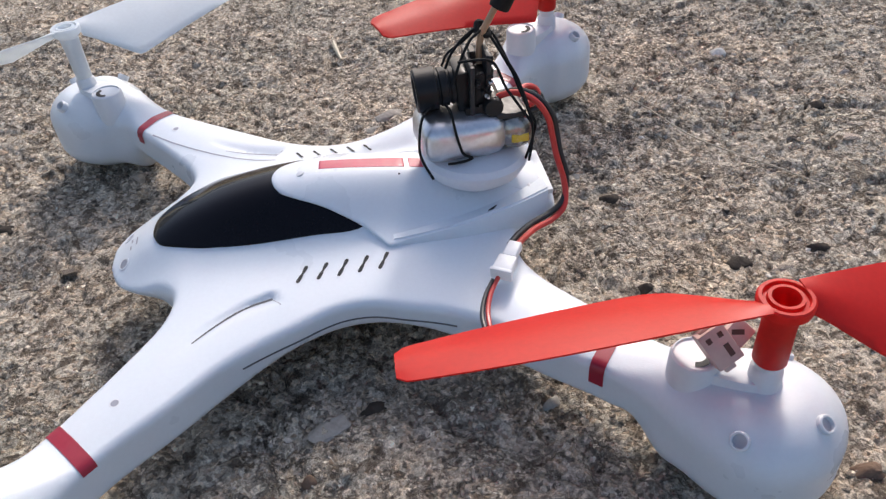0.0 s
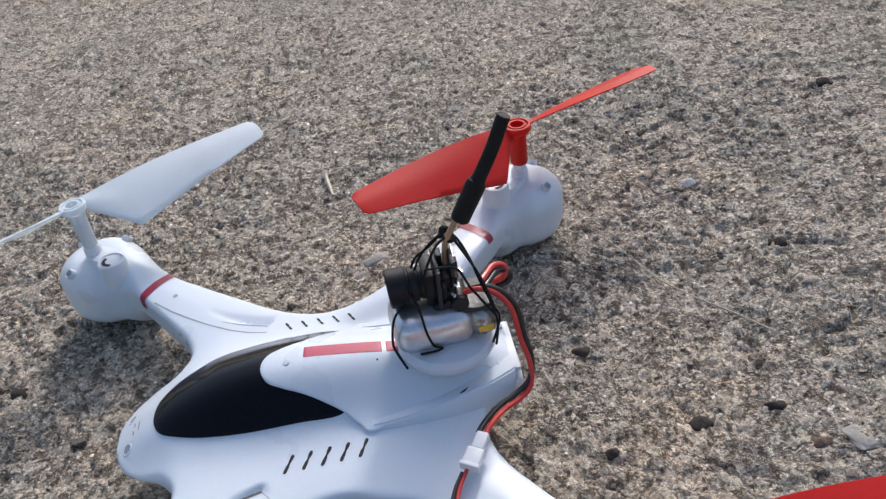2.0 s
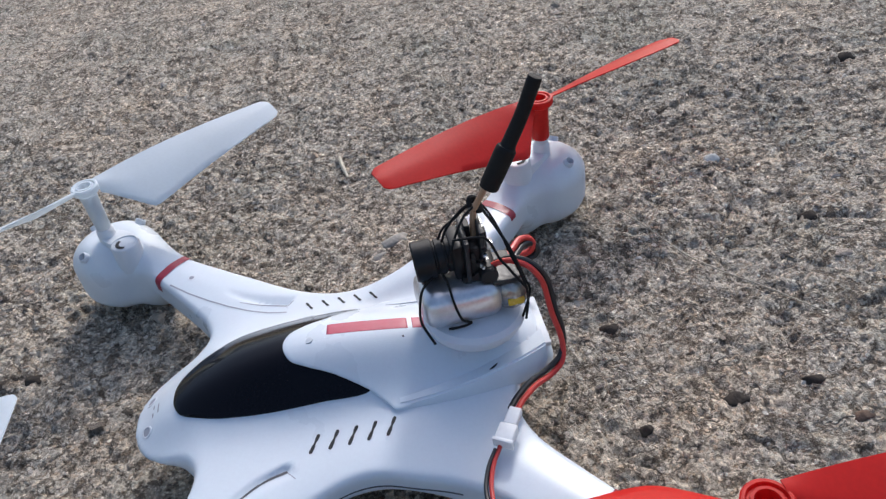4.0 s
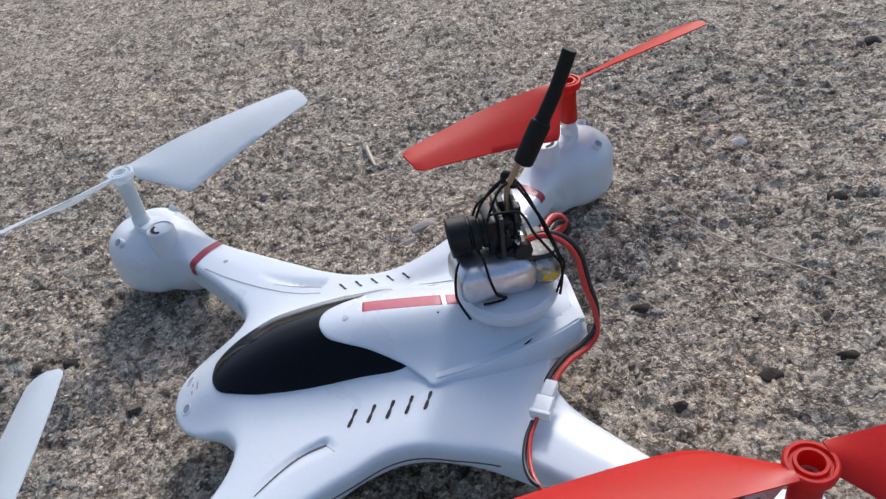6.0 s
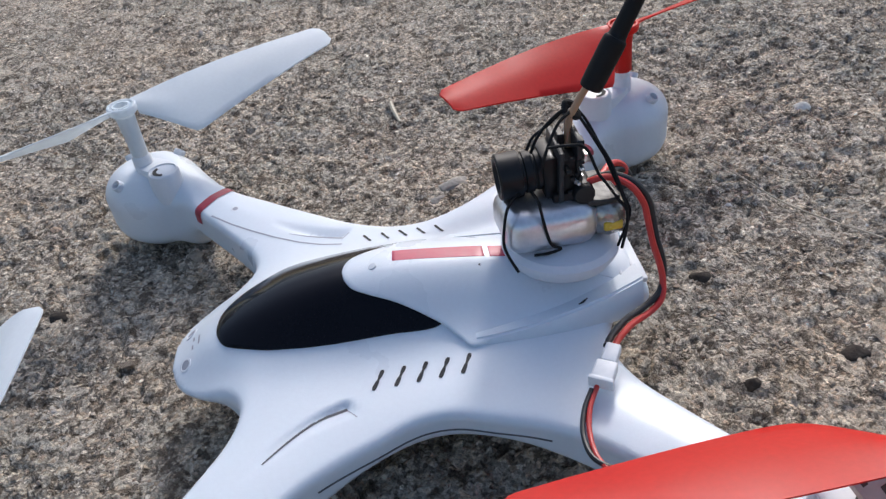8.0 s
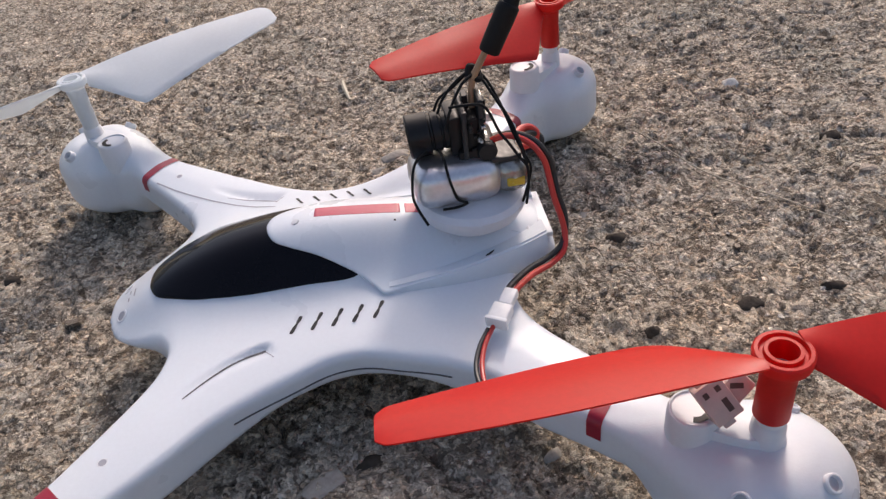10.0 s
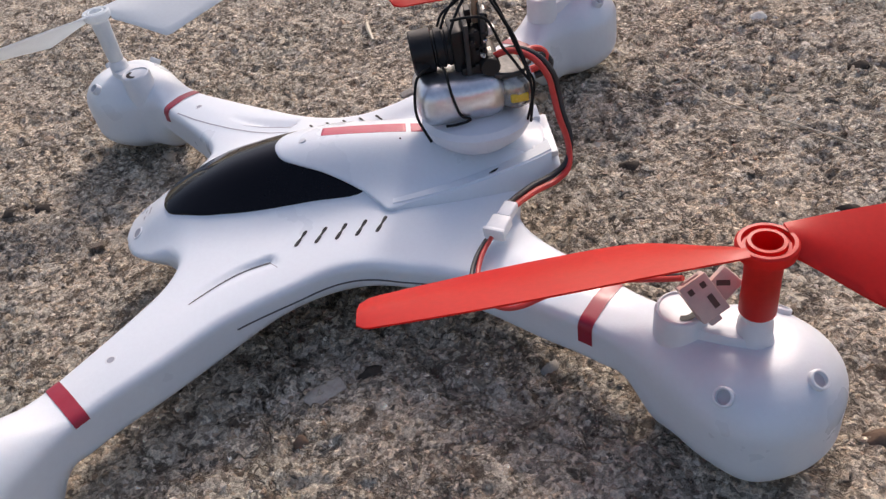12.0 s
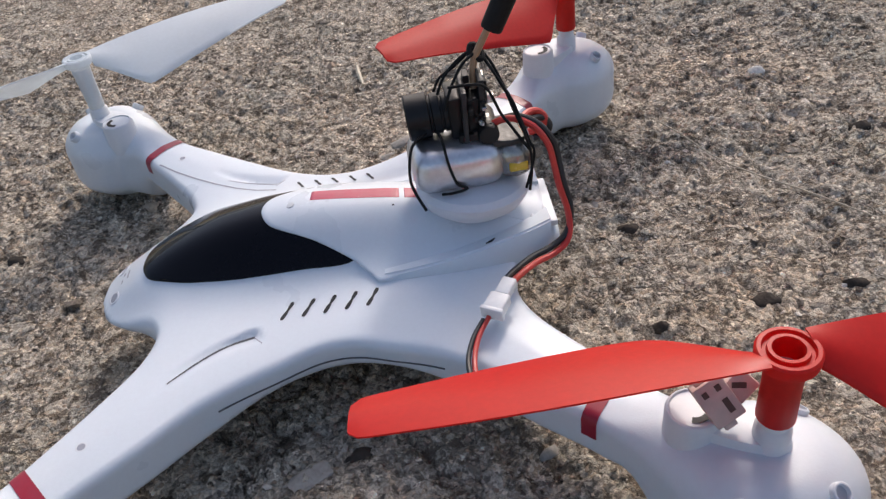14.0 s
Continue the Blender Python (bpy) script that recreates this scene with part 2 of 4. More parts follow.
def spline(points, n=8, closed=False):
    """Catmull-Rom samples through points."""
    p = [Vector(q) for q in points]
    out = []
    count = len(p) if closed else len(p) - 1
    for i in range(count):
        if closed:
            a, b, c, d = (p[(i + k) % len(p)] for k in (-1, 0, 1, 2))
        else:
            b, c = p[i], p[i + 1]
            a = p[i - 1] if i else 2 * b - c
            d = p[i + 2] if i + 2 < len(p) else 2 * c - b
        for k in range(n):
            t = k / n
            out.append(0.5 * (2 * b + (c - a) * t + (2 * a - 5 * b + 4 * c - d) * t * t + (3 * b - a - 3 * c + d) * t ** 3))
    if not closed:
        out.append(p[-1])
    return out


def tube(points, radius, sides=10, n=8, closed=False, flat=1.0):
    """A round tube along a smooth line; radius is a number or one for each given point."""
    pts = spline(points, n, closed)
    m = len(pts)
    if isinstance(radius, (int, float)):
        rad = [radius] * m
    else:
        rad = np.interp(np.linspace(0, len(radius) - 1, m), range(len(radius)), radius)
    bm = bmesh.new()
    rings, side = [], None
    for i, p in enumerate(pts):
        d = (pts[(i + 1) % m] if closed else pts[min(i + 1, m - 1)]) - (pts[i - 1] if closed else pts[max(i - 1, 0)])
        d.normalize()
        if side is None:
            side = d.cross(Vector((0.3, 0.2, 1))).normalized()
        side = (side - d * side.dot(d)).normalized()
        up = d.cross(side)
        rings.append([bm.verts.new(p + float(rad[i]) * (math.cos(a) * side + flat * math.sin(a) * up))
                      for a in (2 * math.pi * k / sides for k in range(sides))])
    for i in range(m if closed else m - 1):
        r, s = rings[i], rings[(i + 1) % m]
        for k in range(sides):
            bm.faces.new((r[k], r[(k + 1) % sides], s[(k + 1) % sides], s[k]))
    if not closed:
        bm.faces.new(rings[0])
        bm.faces.new(rings[-1])
    return bm


def lathe(profile, segs=32, m=None):
    """A turned shape from (radius, height) pairs, about its own z, moved by m."""
    bm = bmesh.new()
    rings = []
    for r, z in profile:
        rings.append([bm.verts.new((r * math.cos(a), r * math.sin(a), z)) for a in (2 * math.pi * k / segs for k in range(segs))]
                     if r > 1e-7 else [bm.verts.new((0, 0, z))])
    for r, s in zip(rings, rings[1:]):
        for k in range(segs):
            j = (k + 1) % segs
            if len(r) == 1 and len(s) == 1:
                continue
            if len(r) == 1:
                bm.faces.new((r[0], s[k], s[j]))
            elif len(s) == 1:
                bm.faces.new((r[k], r[j], s[0]))
            else:
                bm.faces.new((r[k], r[j], s[j], s[k]))
    if m is not None:
        bm.transform(m)
    return bm


def block(size, m=None, bevel=0.0003, segs=2):
    bm = bmesh.new()
    bmesh.ops.create_cube(bm, size=1.0)
    bm.transform(Matrix.Diagonal((*size, 1)))
    if bevel:
        bmesh.ops.bevel(bm, geom=bm.edges[:], offset=bevel, segments=segs, affect='EDGES', profile=0.5)
    if m is not None:
        bm.transform(m)
    return bm


def merge(*bms):
    out = bmesh.new()
    for b in bms:
        me = bpy.data.meshes.new("tmp")
        b.to_mesh(me)
        b.free()
        out.from_mesh(me)
        bpy.data.meshes.remove(me)
    return out


def along(p, q):
    """A frame at p whose z points to q."""
    p, q = Vector(p), Vector(q)
    return Matrix.Translation(p) @ (q - p).to_track_quat("Z", "Y").to_matrix().to_4x4()


# ---- the shell of the quadcopter as a distance field, in millimetres ----
HALF = [(-62.8, 0), (-62.3, 6), (-59.5, 12), (-53, 16.6), (-45.5, 19.8), (-41.6, 25.5), (-43, 33), (-47.3, 40.5), (-52.5, 48),
        (-58, 55.5), (-63, 62), (-68, 67.5), (-74.5, 69.8), (-82, 69.6), (-90.5, 73.5), (-96, 81), (-96.6, 89), (-92.5, 96.5), (-84.5, 101),
        (-75, 101), (-67.5, 94.5), (-62.2, 85.5), (-56.8, 77), (-49.8, 69.3), (-39.5, 61), (-27.5, 51), (-15, 41), (-5, 35.6), (3, 34),
        (11, 35.6), (21, 41), (33, 51), (44, 61), (53.5, 69.3), (59.5, 77), (63.6, 85.5), (68, 94.5), (75, 101), (84.5, 101),
        (92.5, 96.5), (96.6, 89), (96, 81), (91, 73.5), (83, 69.5), (76, 69.3), (71, 67), (66.5, 62.5), (61, 55.5), (54.5, 47), (49, 39),
        (46, 31.5), (45.5, 25), (47.5, 18), (52, 13.3), (57, 12.4), (59, 10.5), (59, 0)]
OUTLINE = np.array([(v.x, v.y) for v in spline([(x, y, 0) for x, y in HALF + [(x, -y) for x, y in HALF[-2:0:-1]]], 4, True)])
PODS = np.array([(sx * 80.0, sy * 86.0) for sx in (-1, 1) for sy in (-1, 1)])


def outline_grid(step=0.8, half=112.0):
    """Signed distance to the plan outline on a grid, negative inside."""
    ax = np.arange(-half, half + step / 2, step)
    gx, gy = np.meshgrid(ax, ax, indexing="ij")
    best = np.full(gx.shape, 1e9)
    inside = np.zeros(gx.shape, bool)
    for (x0, y0), (x1, y1) in zip(OUTLINE, np.roll(OUTLINE, -1, 0)):
        dx, dy = x1 - x0, y1 - y0
        t = np.clip(((gx - x0) * dx + (gy - y0) * dy) / (dx * dx + dy * dy + 1e-12), 0, 1)
        best = np.minimum(best, (gx - x0 - t * dx) ** 2 + (gy - y0 - t * dy) ** 2)
        if abs(dy) > 1e-9:
            cross = ((y0 > gy) != (y1 > gy)) & (gx < x0 + (gy - y0) * dx / dy)
            inside ^= cross
    d = np.where(inside, -1, 1) * np.sqrt(best)
    return ax[0], step, d


GRID0, GRIDSTEP, GRIDD = outline_grid()


def plan_distance(x, y):
    u = np.clip((x - GRID0) / GRIDSTEP, 0, GRIDD.shape[0] - 1.001)
    v = np.clip((y - GRID0) / GRIDSTEP, 0, GRIDD.shape[0] - 1.001)
    i, j = u.astype(int), v.astype(int)
    u, v = u - i, v - j
    return (GRIDD[i, j] * (1 - u) * (1 - v) + GRIDD[i + 1, j] * u * (1 - v) + GRIDD[i, j + 1] * (1 - u) * v + GRIDD[i + 1, j + 1] * u * v)


def smooth(a, b, x):
    t = np.clip((x - a) / (b - a), 0, 1)
    return t * t * (3 - 2 * t)


def pod_mask(x, y):
    d = np.min([np.hypot(x - px, y - py) for px, py in PODS], axis=0)
    return 1 - smooth(9.0, 30.0, d)


RIDGE_X = [-64, -56, -46, -30, -13, 0, 20, 40, 59]
RIDGE_Z = [17.0, 21.6, 27.6, 33.0, 36.0, 35.8, 34.0, 30.5, 26.0]
WIDTH_X = [-64, -46, -30, -10, 10, 30, 59]
WIDTH_Y = [9.5, 11.5, 14.0, 14.0, 14.0, 14.0, 13.0]


def top_height(x, y):
    base = 23.6 - 6.5 * smooth(-38, -64, x) * (1 - smooth(20, 45, np.abs(y))) - 1.2 * smooth(20, 45, x) * (1 - smooth(20, 60, np.abs(y)))
    ridge = np.interp(x, np.linspace(-64, 59, 120), np.convolve(np.pad(np.interp(np.linspace(-64, 59, 120), RIDGE_X, RIDGE_Z), 6, mode="edge"), np.ones(13) / 13, "valid"))
    w = np.interp(x, WIDTH_X, WIDTH_Y)
    w = w * (1 + 0.24 * smooth(1, 10, y) * (1 - smooth(0, 22, x)) * smooth(-50, -30, x))
    hump = np.maximum(ridge - base, 0) * np.exp(-np.abs(y / w) ** 2.5)
    pod = pod_mask(x, y)
    return base + hump + pod * 5.0 - scoop(x, y)


def scoop(x, y):
    """Depth of the wedge-shaped scoop that is pressed into the top of each front arm."""
    px, py = x + 16.6, np.abs(y) - 31.4
    u = (-0.8185 * px + 0.571 * py) / 25.9
    v = 0.571 * px + 0.8185 * py + 8.0 * u * (1 - u)
    uc = np.clip(u, 0, 1)
    w = 5.2 - 3.2 * uc
    wedge = smooth(-0.35, 0.25, v) * np.clip(1 - v / w, 0, 1)
    return 1.5 * (1 - uc) ** 0.8 * wedge * smooth(-0.012, 0.012, u) * (u < 1)


def shell(p):
    """The distance field of the shell: rounded in section, with bulbs at the arms' ends."""
    x, z = p[..., 0], p[..., 2]
    y = p[..., 1] - 1.6 * (1 - smooth(34, 70, np.abs(p[..., 1]))) * smooth(-52, -25, x)
    waist = (1 - smooth(10, 34, np.abs(x - 2))) * smooth(-22, -33, y)
    d = plan_distance(x, y + 5.5 * waist)
    pod = pod_mask(x, y)
    body = 1 - smooth(28, 60, np.hypot(x * 0.8, y))
    rt = 1.7 + 8.3 * pod + 0.5 * body
    nose = smooth(-34, -50, x) * (1 - smooth(18, 30, np.abs(y)))
    rb = 2.2 + 13.8 * pod + 2.0 * body + 4.0 * nose
    crown = (1.1 - 0.5 * body) * (1 - np.clip(-d / 12.0, 0, 1)) ** 2 * (1 - pod)
    top = z - top_height(x, y) + crown
    tail = smooth(40, 48, x) * (1 - smooth(16, 28, np.abs(y)))
    low = (11.5 - 4.0 * body + 5.5 * waist + 4.5 * nose + 8.0 * tail - 11.8 * smooth(0.05, 0.75, pod)) - z

    def rounded(a, b, r):
        qa, qb = a + r, b + r
        return np.minimum(np.maximum(qa, qb), 0) + np.hypot(np.maximum(qa, 0), np.maximum(qb, 0)) - r
    return np.maximum(rounded(d, top, rt), rounded(d, low, rb))


def gradient(f, p, h=0.05):
    g = np.empty_like(p)
    for k in range(3):
        e = np.zeros(3)
        e[k] = h
        g[..., k] = (f(p + e) - f(p - e)) / (2 * h)
    return g


def surface_net(f, lo, hi, step):
    """A quad mesh of the zero surface of f."""
    axes = [np.arange(a, b + step, step) for a, b in zip(lo, hi)]
    grid = np.stack(np.meshgrid(*axes, indexing="ij"), -1)
    val = f(grid)
    inside = val < 0
    n = np.array(val.shape) - 1
    corners = [(i, j, k) for i in (0, 1) for j in (0, 1) for k in (0, 1)]
    cut = lambda c: tuple(slice(o, o + m) for o, m in zip(c, n))
    total = sum(inside[cut(c)].astype(int) for c in corners)
    active = (total > 0) & (total < 8)
    index = np.full(active.shape, -1)
    index[active] = np.arange(active.sum())
    cells = np.argwhere(active)
    acc, cnt = np.zeros((len(cells), 3)), np.zeros(len(cells))
    for a in corners:
        for b in corners:
            if sum(b) - sum(a) == 1 and sum(abs(q - r) for q, r in zip(a, b)) == 1:
                ca, cb = cells + a, cells + b
                va, vb = val[tuple(ca.T)], val[tuple(cb.T)]
                hit = (va < 0) != (vb < 0)
                t = np.where(hit, va / np.where(hit, va - vb, 1), 0)[:, None]
                acc += np.where(hit[:, None], ca + t * (cb - ca), 0)
                cnt += hit
    pts = np.array(lo) + step * acc / cnt[:, None]
    for _ in range(4):
        g = gradient(f, pts)
        pts -= np.clip(f(pts) / np.maximum((g * g).sum(-1), 0.2), -0.6, 0.6)[:, None] * g
    faces = []
    for k in range(3):
        e = np.zeros(3, int)
        e[k] = 1
        a, b = (k + 1) % 3, (k + 2) % 3
        s0 = tuple(slice(0, m) if q == k else slice(1, m) for q, m in enumerate(n))
        s1 = tuple(slice(1, m + 1) if q == k else slice(1, m) for q, m in enumerate(n))
        change = np.argwhere(inside[s0] != inside[s1])
        off = np.ones(3, int)
        off[k] = 0
        change = change + off
        flip = inside[tuple(change.T)]
        ea, eb = np.zeros(3, int), np.zeros(3, int)
        ea[a], eb[b] = 1, 1
        quad = np.stack([index[tuple((change - ea - eb).T)], index[tuple((change - eb).T)], index[tuple(change.T)], index[tuple((change - ea).T)]], 1)
        quad[~flip] = quad[~flip][:, ::-1]
        faces.append(quad)
    return pts, np.concatenate(faces)


def onto_shell(start, ways, lift=0.0, f=shell):
    """Meets rays, in millimetres, with the shell; lift raises the place along the shell's normal."""
    p, w = np.array(start, float), np.array(ways, float)
    w /= np.linalg.norm(w, axis=-1, keepdims=True)
    for _ in range(90):
        p = p + 0.6 * f(p)[..., None] * w
    g = gradient(f, p)
    return p + lift * g / np.maximum(np.linalg.norm(g, axis=-1, keepdims=True), 1e-6)


def drop_on(xy, lift=0.0):
    xy = np.array(xy, float)
    start = np.c_[xy, np.full(len(xy), 60.0)]
    return onto_shell(start, np.tile([0, 0, -1.0], (len(xy), 1)), lift)


def patch(outline, lift, depth, rings=14, centre=None, n=6, edge=1.0):
    """A cover over the shell: a star-shaped outline laid on the surface, raised by lift, with a rounded rim that goes down by depth."""
    o = np.array([(v.x, v.y) for v in spline([(x, y, 0) for x, y in outline], n, True)])
    c = np.array(centre if centre is not None else o.mean(0))
    scales = list(np.linspace(0.02, 1, rings))
    layers = [drop_on(c + s * (o - c), lift if s < 0.999 else lift - 0.15 * edge) for s in scales]
    layers.insert(-1, drop_on(c + 0.992 * (o - c), lift))
    layers.append(drop_on(c + 1.004 * (o - c), lift - depth))
    m = len(o)
    verts = np.concatenate(layers) / 1000
    faces = [tuple(range(m))]
    for i in range(len(layers) - 1):
        for k in range(m):
            j = (k + 1) % m
            faces.append((i * m + k, (i + 1) * m + k, (i + 1) * m + j, i * m + j))
    area = sum(o[k][0] * o[(k + 1) % m][1] - o[(k + 1) % m][0] * o[k][1] for k in range(m))
    if area < 0:
        faces = [f[::-1] for f in faces]
    return verts, faces


def band(a, b, width, lift=0.18, steps=26, drop=3.0, along_dir=None):
    """A printed stripe over an arm, between two plan points, wrapping a little down its sides."""
    a, b = np.array(a, float), np.array(b, float)
    mid = (a + b) / 2
    way = np.array(along_dir) / np.linalg.norm(along_dir)
    rows = []
    for s in (-0.5, 0.5):
        row = []
        for k in range(steps):
            ang = math.pi * (0.11 + 0.78 * k / (steps - 1))
            out = (b - a) / 2 * math.cos(ang) * -1
            row.append((np.array([*(mid + way * width * s), 15.0]), np.array([*out, 9.0 * math.sin(ang) + drop])))
        start = np.array([r[0] + r[1] / np.linalg.norm(r[1]) * 40 for r in row])
        ways = np.array([-r[1] for r in row])
        rows.append(onto_shell(start, ways, lift))
    verts = np.concatenate(rows) / 1000
    faces = [(k, k + 1, steps + k + 1, steps + k) for k in range(steps - 1)]
    return verts, faces


# ---- ground: one sheet, finely broken where the camera is near ----
def value_noise(x, y, size, seed):
    rng = np.random.RandomState(seed)
    table = rng.rand(256, 256)
    u, v = x / size, y / size
    i, j = np.floor(u).astype(int), np.floor(v).astype(int)
    u, v = u - i, v - j
    u, v = u * u * (3 - 2 * u), v * v * (3 - 2 * v)
    g = lambda a, b: table[a % 256, b % 256]
    return g(i, j) * (1 - u) * (1 - v) + g(i + 1, j) * u * (1 - v) + g(i, j + 1) * (1 - u) * v + g(i + 1, j + 1) * u * v


def grain_bumps(x, y, size, seed):
    """Rounded grains of uneven height, one in each cell of a loose grid."""
    rng = np.random.RandomState(seed)
    ox, oy, h = rng.rand(128, 128), rng.rand(128, 128), rng.rand(128, 128)
    i, j = np.floor(x / size).astype(int), np.floor(y / size).astype(int)
    best = np.full(x.shape, -1.0)
    for a in (-1, 0, 1):
        for b in (-1, 0, 1):
            p, q = (i + a) % 128, (j + b) % 128
            d = np.hypot(x / size - (i + a + ox[p, q]), y / size - (j + b + oy[p, q]))
            best = np.maximum(best, (0.35 + 0.65 * h[p, q]) * (1 - (d / 0.75) ** 2))
    return np.maximum(best, 0)


def ground_height(x, y):
    """Metres below and above the plane on which the quadcopter stands."""
    h = 0.0014 * (value_noise(x, y, 0.022, 1) - 0.5) + 0.0008 * (value_noise(x, y, 0.008, 2) - 0.5)
    h += 0.0008 * (value_noise(x, y, 0.0029, 3) - 0.5) + 0.0007 * (value_noise(x, y, 0.0014, 4) - 0.5)
    h += 0.0005 * grain_bumps(x, y, 0.0044, 5) * smooth(0.4, 0.7, value_noise(x, y, 0.012, 6))
    h += 0.0005 * grain_bumps(x, y, 0.0019, 7)
    h += 0.0008 * smooth(0.40, 0.56, value_noise(x, y, 0.0062, 13) * 0.6 + value_noise(x, y, 0.0026, 14) * 0.4)
    h -= 0.0009 * smooth(0.62, 0.78, value_noise(x, y, 0.0042, 8)) * smooth(0.3, 0.6, value_noise(x, y, 0.02, 9))
    wx, wy = x + 0.010 * value_noise(x, y, 0.013, 21), y + 0.010 * value_noise(x, y, 0.013, 22)
    ridge = 1 - np.abs(2 * (0.7 * value_noise(wx, wy, 0.021, 23) + 0.3 * value_noise(wx, wy, 0.0075, 24)) - 1)
    h -= 0.0013 * smooth(0.90, 0.98, ridge) * smooth(0.35, 0.6, value_noise(x, y, 0.05, 25))
    ridge = 1 - np.abs(2 * (0.65 * value_noise(wx, wy, 0.009, 26) + 0.35 * value_noise(wx, wy, 0.0034, 27)) - 1)
    h -= 0.0012 * smooth(0.86, 0.97, ridge) * smooth(0.4, 0.6, value_noise(x, y, 0.03, 28))
    return h - 0.0009


def graded(lo, hi, fine, growth, far):
    mid = list(np.arange(lo, hi, fine))
    up, step = [mid[-1]], fine
    while up[-1] < far:
        step *= growth
        up.append(up[-1] + step)
    down, step = [mid[0]], fine
    while down[-1] > -far:
        step *= growth
        down.append(down[-1] - step)
    return np.array(down[:0:-1] + mid + up[1:])


def build_ground():
    xs, ys = graded(-0.16, 0.19, 0.0008, 1.018, 60.0), graded(-0.12, 0.16, 0.0008, 1.015, 60.0)
    gx, gy = np.meshgrid(xs, ys, indexing="ij")
    fade = 1 - smooth(1.0, 3.0, np.hypot(gx, gy))
    gz = ground_height(gx, gy) * fade
    n, m = gx.shape
    me = bpy.data.meshes.new("ground")
    idx = np.arange(n * m).reshape(n, m)
    quads = np.stack([idx[:-1, :-1], idx[1:, :-1], idx[1:, 1:], idx[:-1, 1:]], -1).reshape(-1, 4)
    me.vertices.add(n * m)
    me.vertices.foreach_set("co", np.stack([gx, gy, gz], -1).ravel())
    me.loops.add(quads.size)
    me.loops.foreach_set("vertex_index", quads.ravel())
    me.polygons.add(len(quads))
    me.polygons.foreach_set("loop_start", np.arange(0, quads.size, 4))
    me.polygons.foreach_set("use_smooth", np.ones(len(quads), bool))
    me.materials.append(CONCRETE)
    me.update(calc_edges=True)
    tagged(new("ground", me), "rough weathered grey-tan concrete with pits and sandy grains", "ground", kind="structure")


build_ground()

# ---- quadcopter ----
drone = thing("quadcopter", "white plastic quadcopter with black canopy, red stripes and mixed propellers", "drone")
pts, quads = surface_net(shell, (-100, -106, -2), (100, 106, 40), 0.95)
body = link_mesh("body_shell", pts / 1000, quads, WHITE, drone, "glossy white plastic shell")

CANOPY = [(-47.8, 0), (-47.2, -4.6), (-44, -8.4), (-34, -12.2), (-21, -13.9), (-6, -14.1), (7.4, -13.6), (11, -6), (12, 6), (9, 18.5), (-6, 20.4), (-19, 19.4), (-31, 16), (-41, 10.5), (-46.2, 5)]
link_mesh("canopy", *patch(CANOPY, 0.35, 0.8, rings=22, centre=(-18, 0)), BLACK_GLOSS, drone, "glossy black canopy window")
HATCH = [(-14.5, 0), (-13, -4), (-9, -6.2), (-1.2, -9.1), (6.8, -13.4), (11, -17.4), (14.2, -20.3), (24, -17.6), (40, -13.2), (54, -9.0), (56, -7), (56, 10), (54, 11.5), (40, 16), (24, 20.4), (14.2, 22.8),
         (11, 19.8), (6.8, 15.2), (-1.2, 10.1), (-9, 6.8), (-13, 4.2)]
link_mesh("top_hatch", *patch(HATCH, 0.95, 1.6, rings=26, centre=(22, 0)), WHITE, drone, "raised white top cover")


def dense(corners, n=12):
    """Points along the straight sides of a polygon."""
    c = corners + corners[:1]
    return [(a[0] + (d[0] - a[0]) * k / n, a[1] + (d[1] - a[1]) * k / n) for a, d in zip(c, c[1:]) for k in range(n)]


for bar in ([(-2, 5.2), (-2.3, 1.0), (20.2, -0.6), (20.2, 3.4)], [(21.4, 3.3), (21.4, -0.7), (27, -1.0), (27, 3.0)]):
    link_mesh("bar_marking", *patch(dense(bar), 1.0, 0.08, rings=14, n=1), BAR_RED, drone, "faded red printed bar")


def slot(a, b, width, lift=0.12, name="vent_slot", mat=DARK_SLOT, parent=body, label="", waist=0.0):
    """A narrow flat strip on the shell between two plan points, for openings and painted groove shade."""
    a, b = np.array(a, float), np.array(b, float)
    d = (b - a) / np.linalg.norm(b - a)
    s = np.array([-d[1], d[0]])
    n = 12
    half = [width / 2 * (1 - waist * math.exp(-((k / n - 0.45) / 0.13) ** 2)) * (0.6 if waist and k in (0, n) else 1) for k in range(n + 1)]
    left = [a + (b - a) * k / n + s * half[k] for k in range(n + 1)]
    right = [a + (b - a) * k / n - s * half[k] for k in range(n + 1)]
    top = drop_on(left + right, lift)
    v = top / 1000
    f = [(k + n + 1, k + n + 2, k + 1, k) for k in range(n)]
    return link_mesh(name, v, f, mat, parent, label)


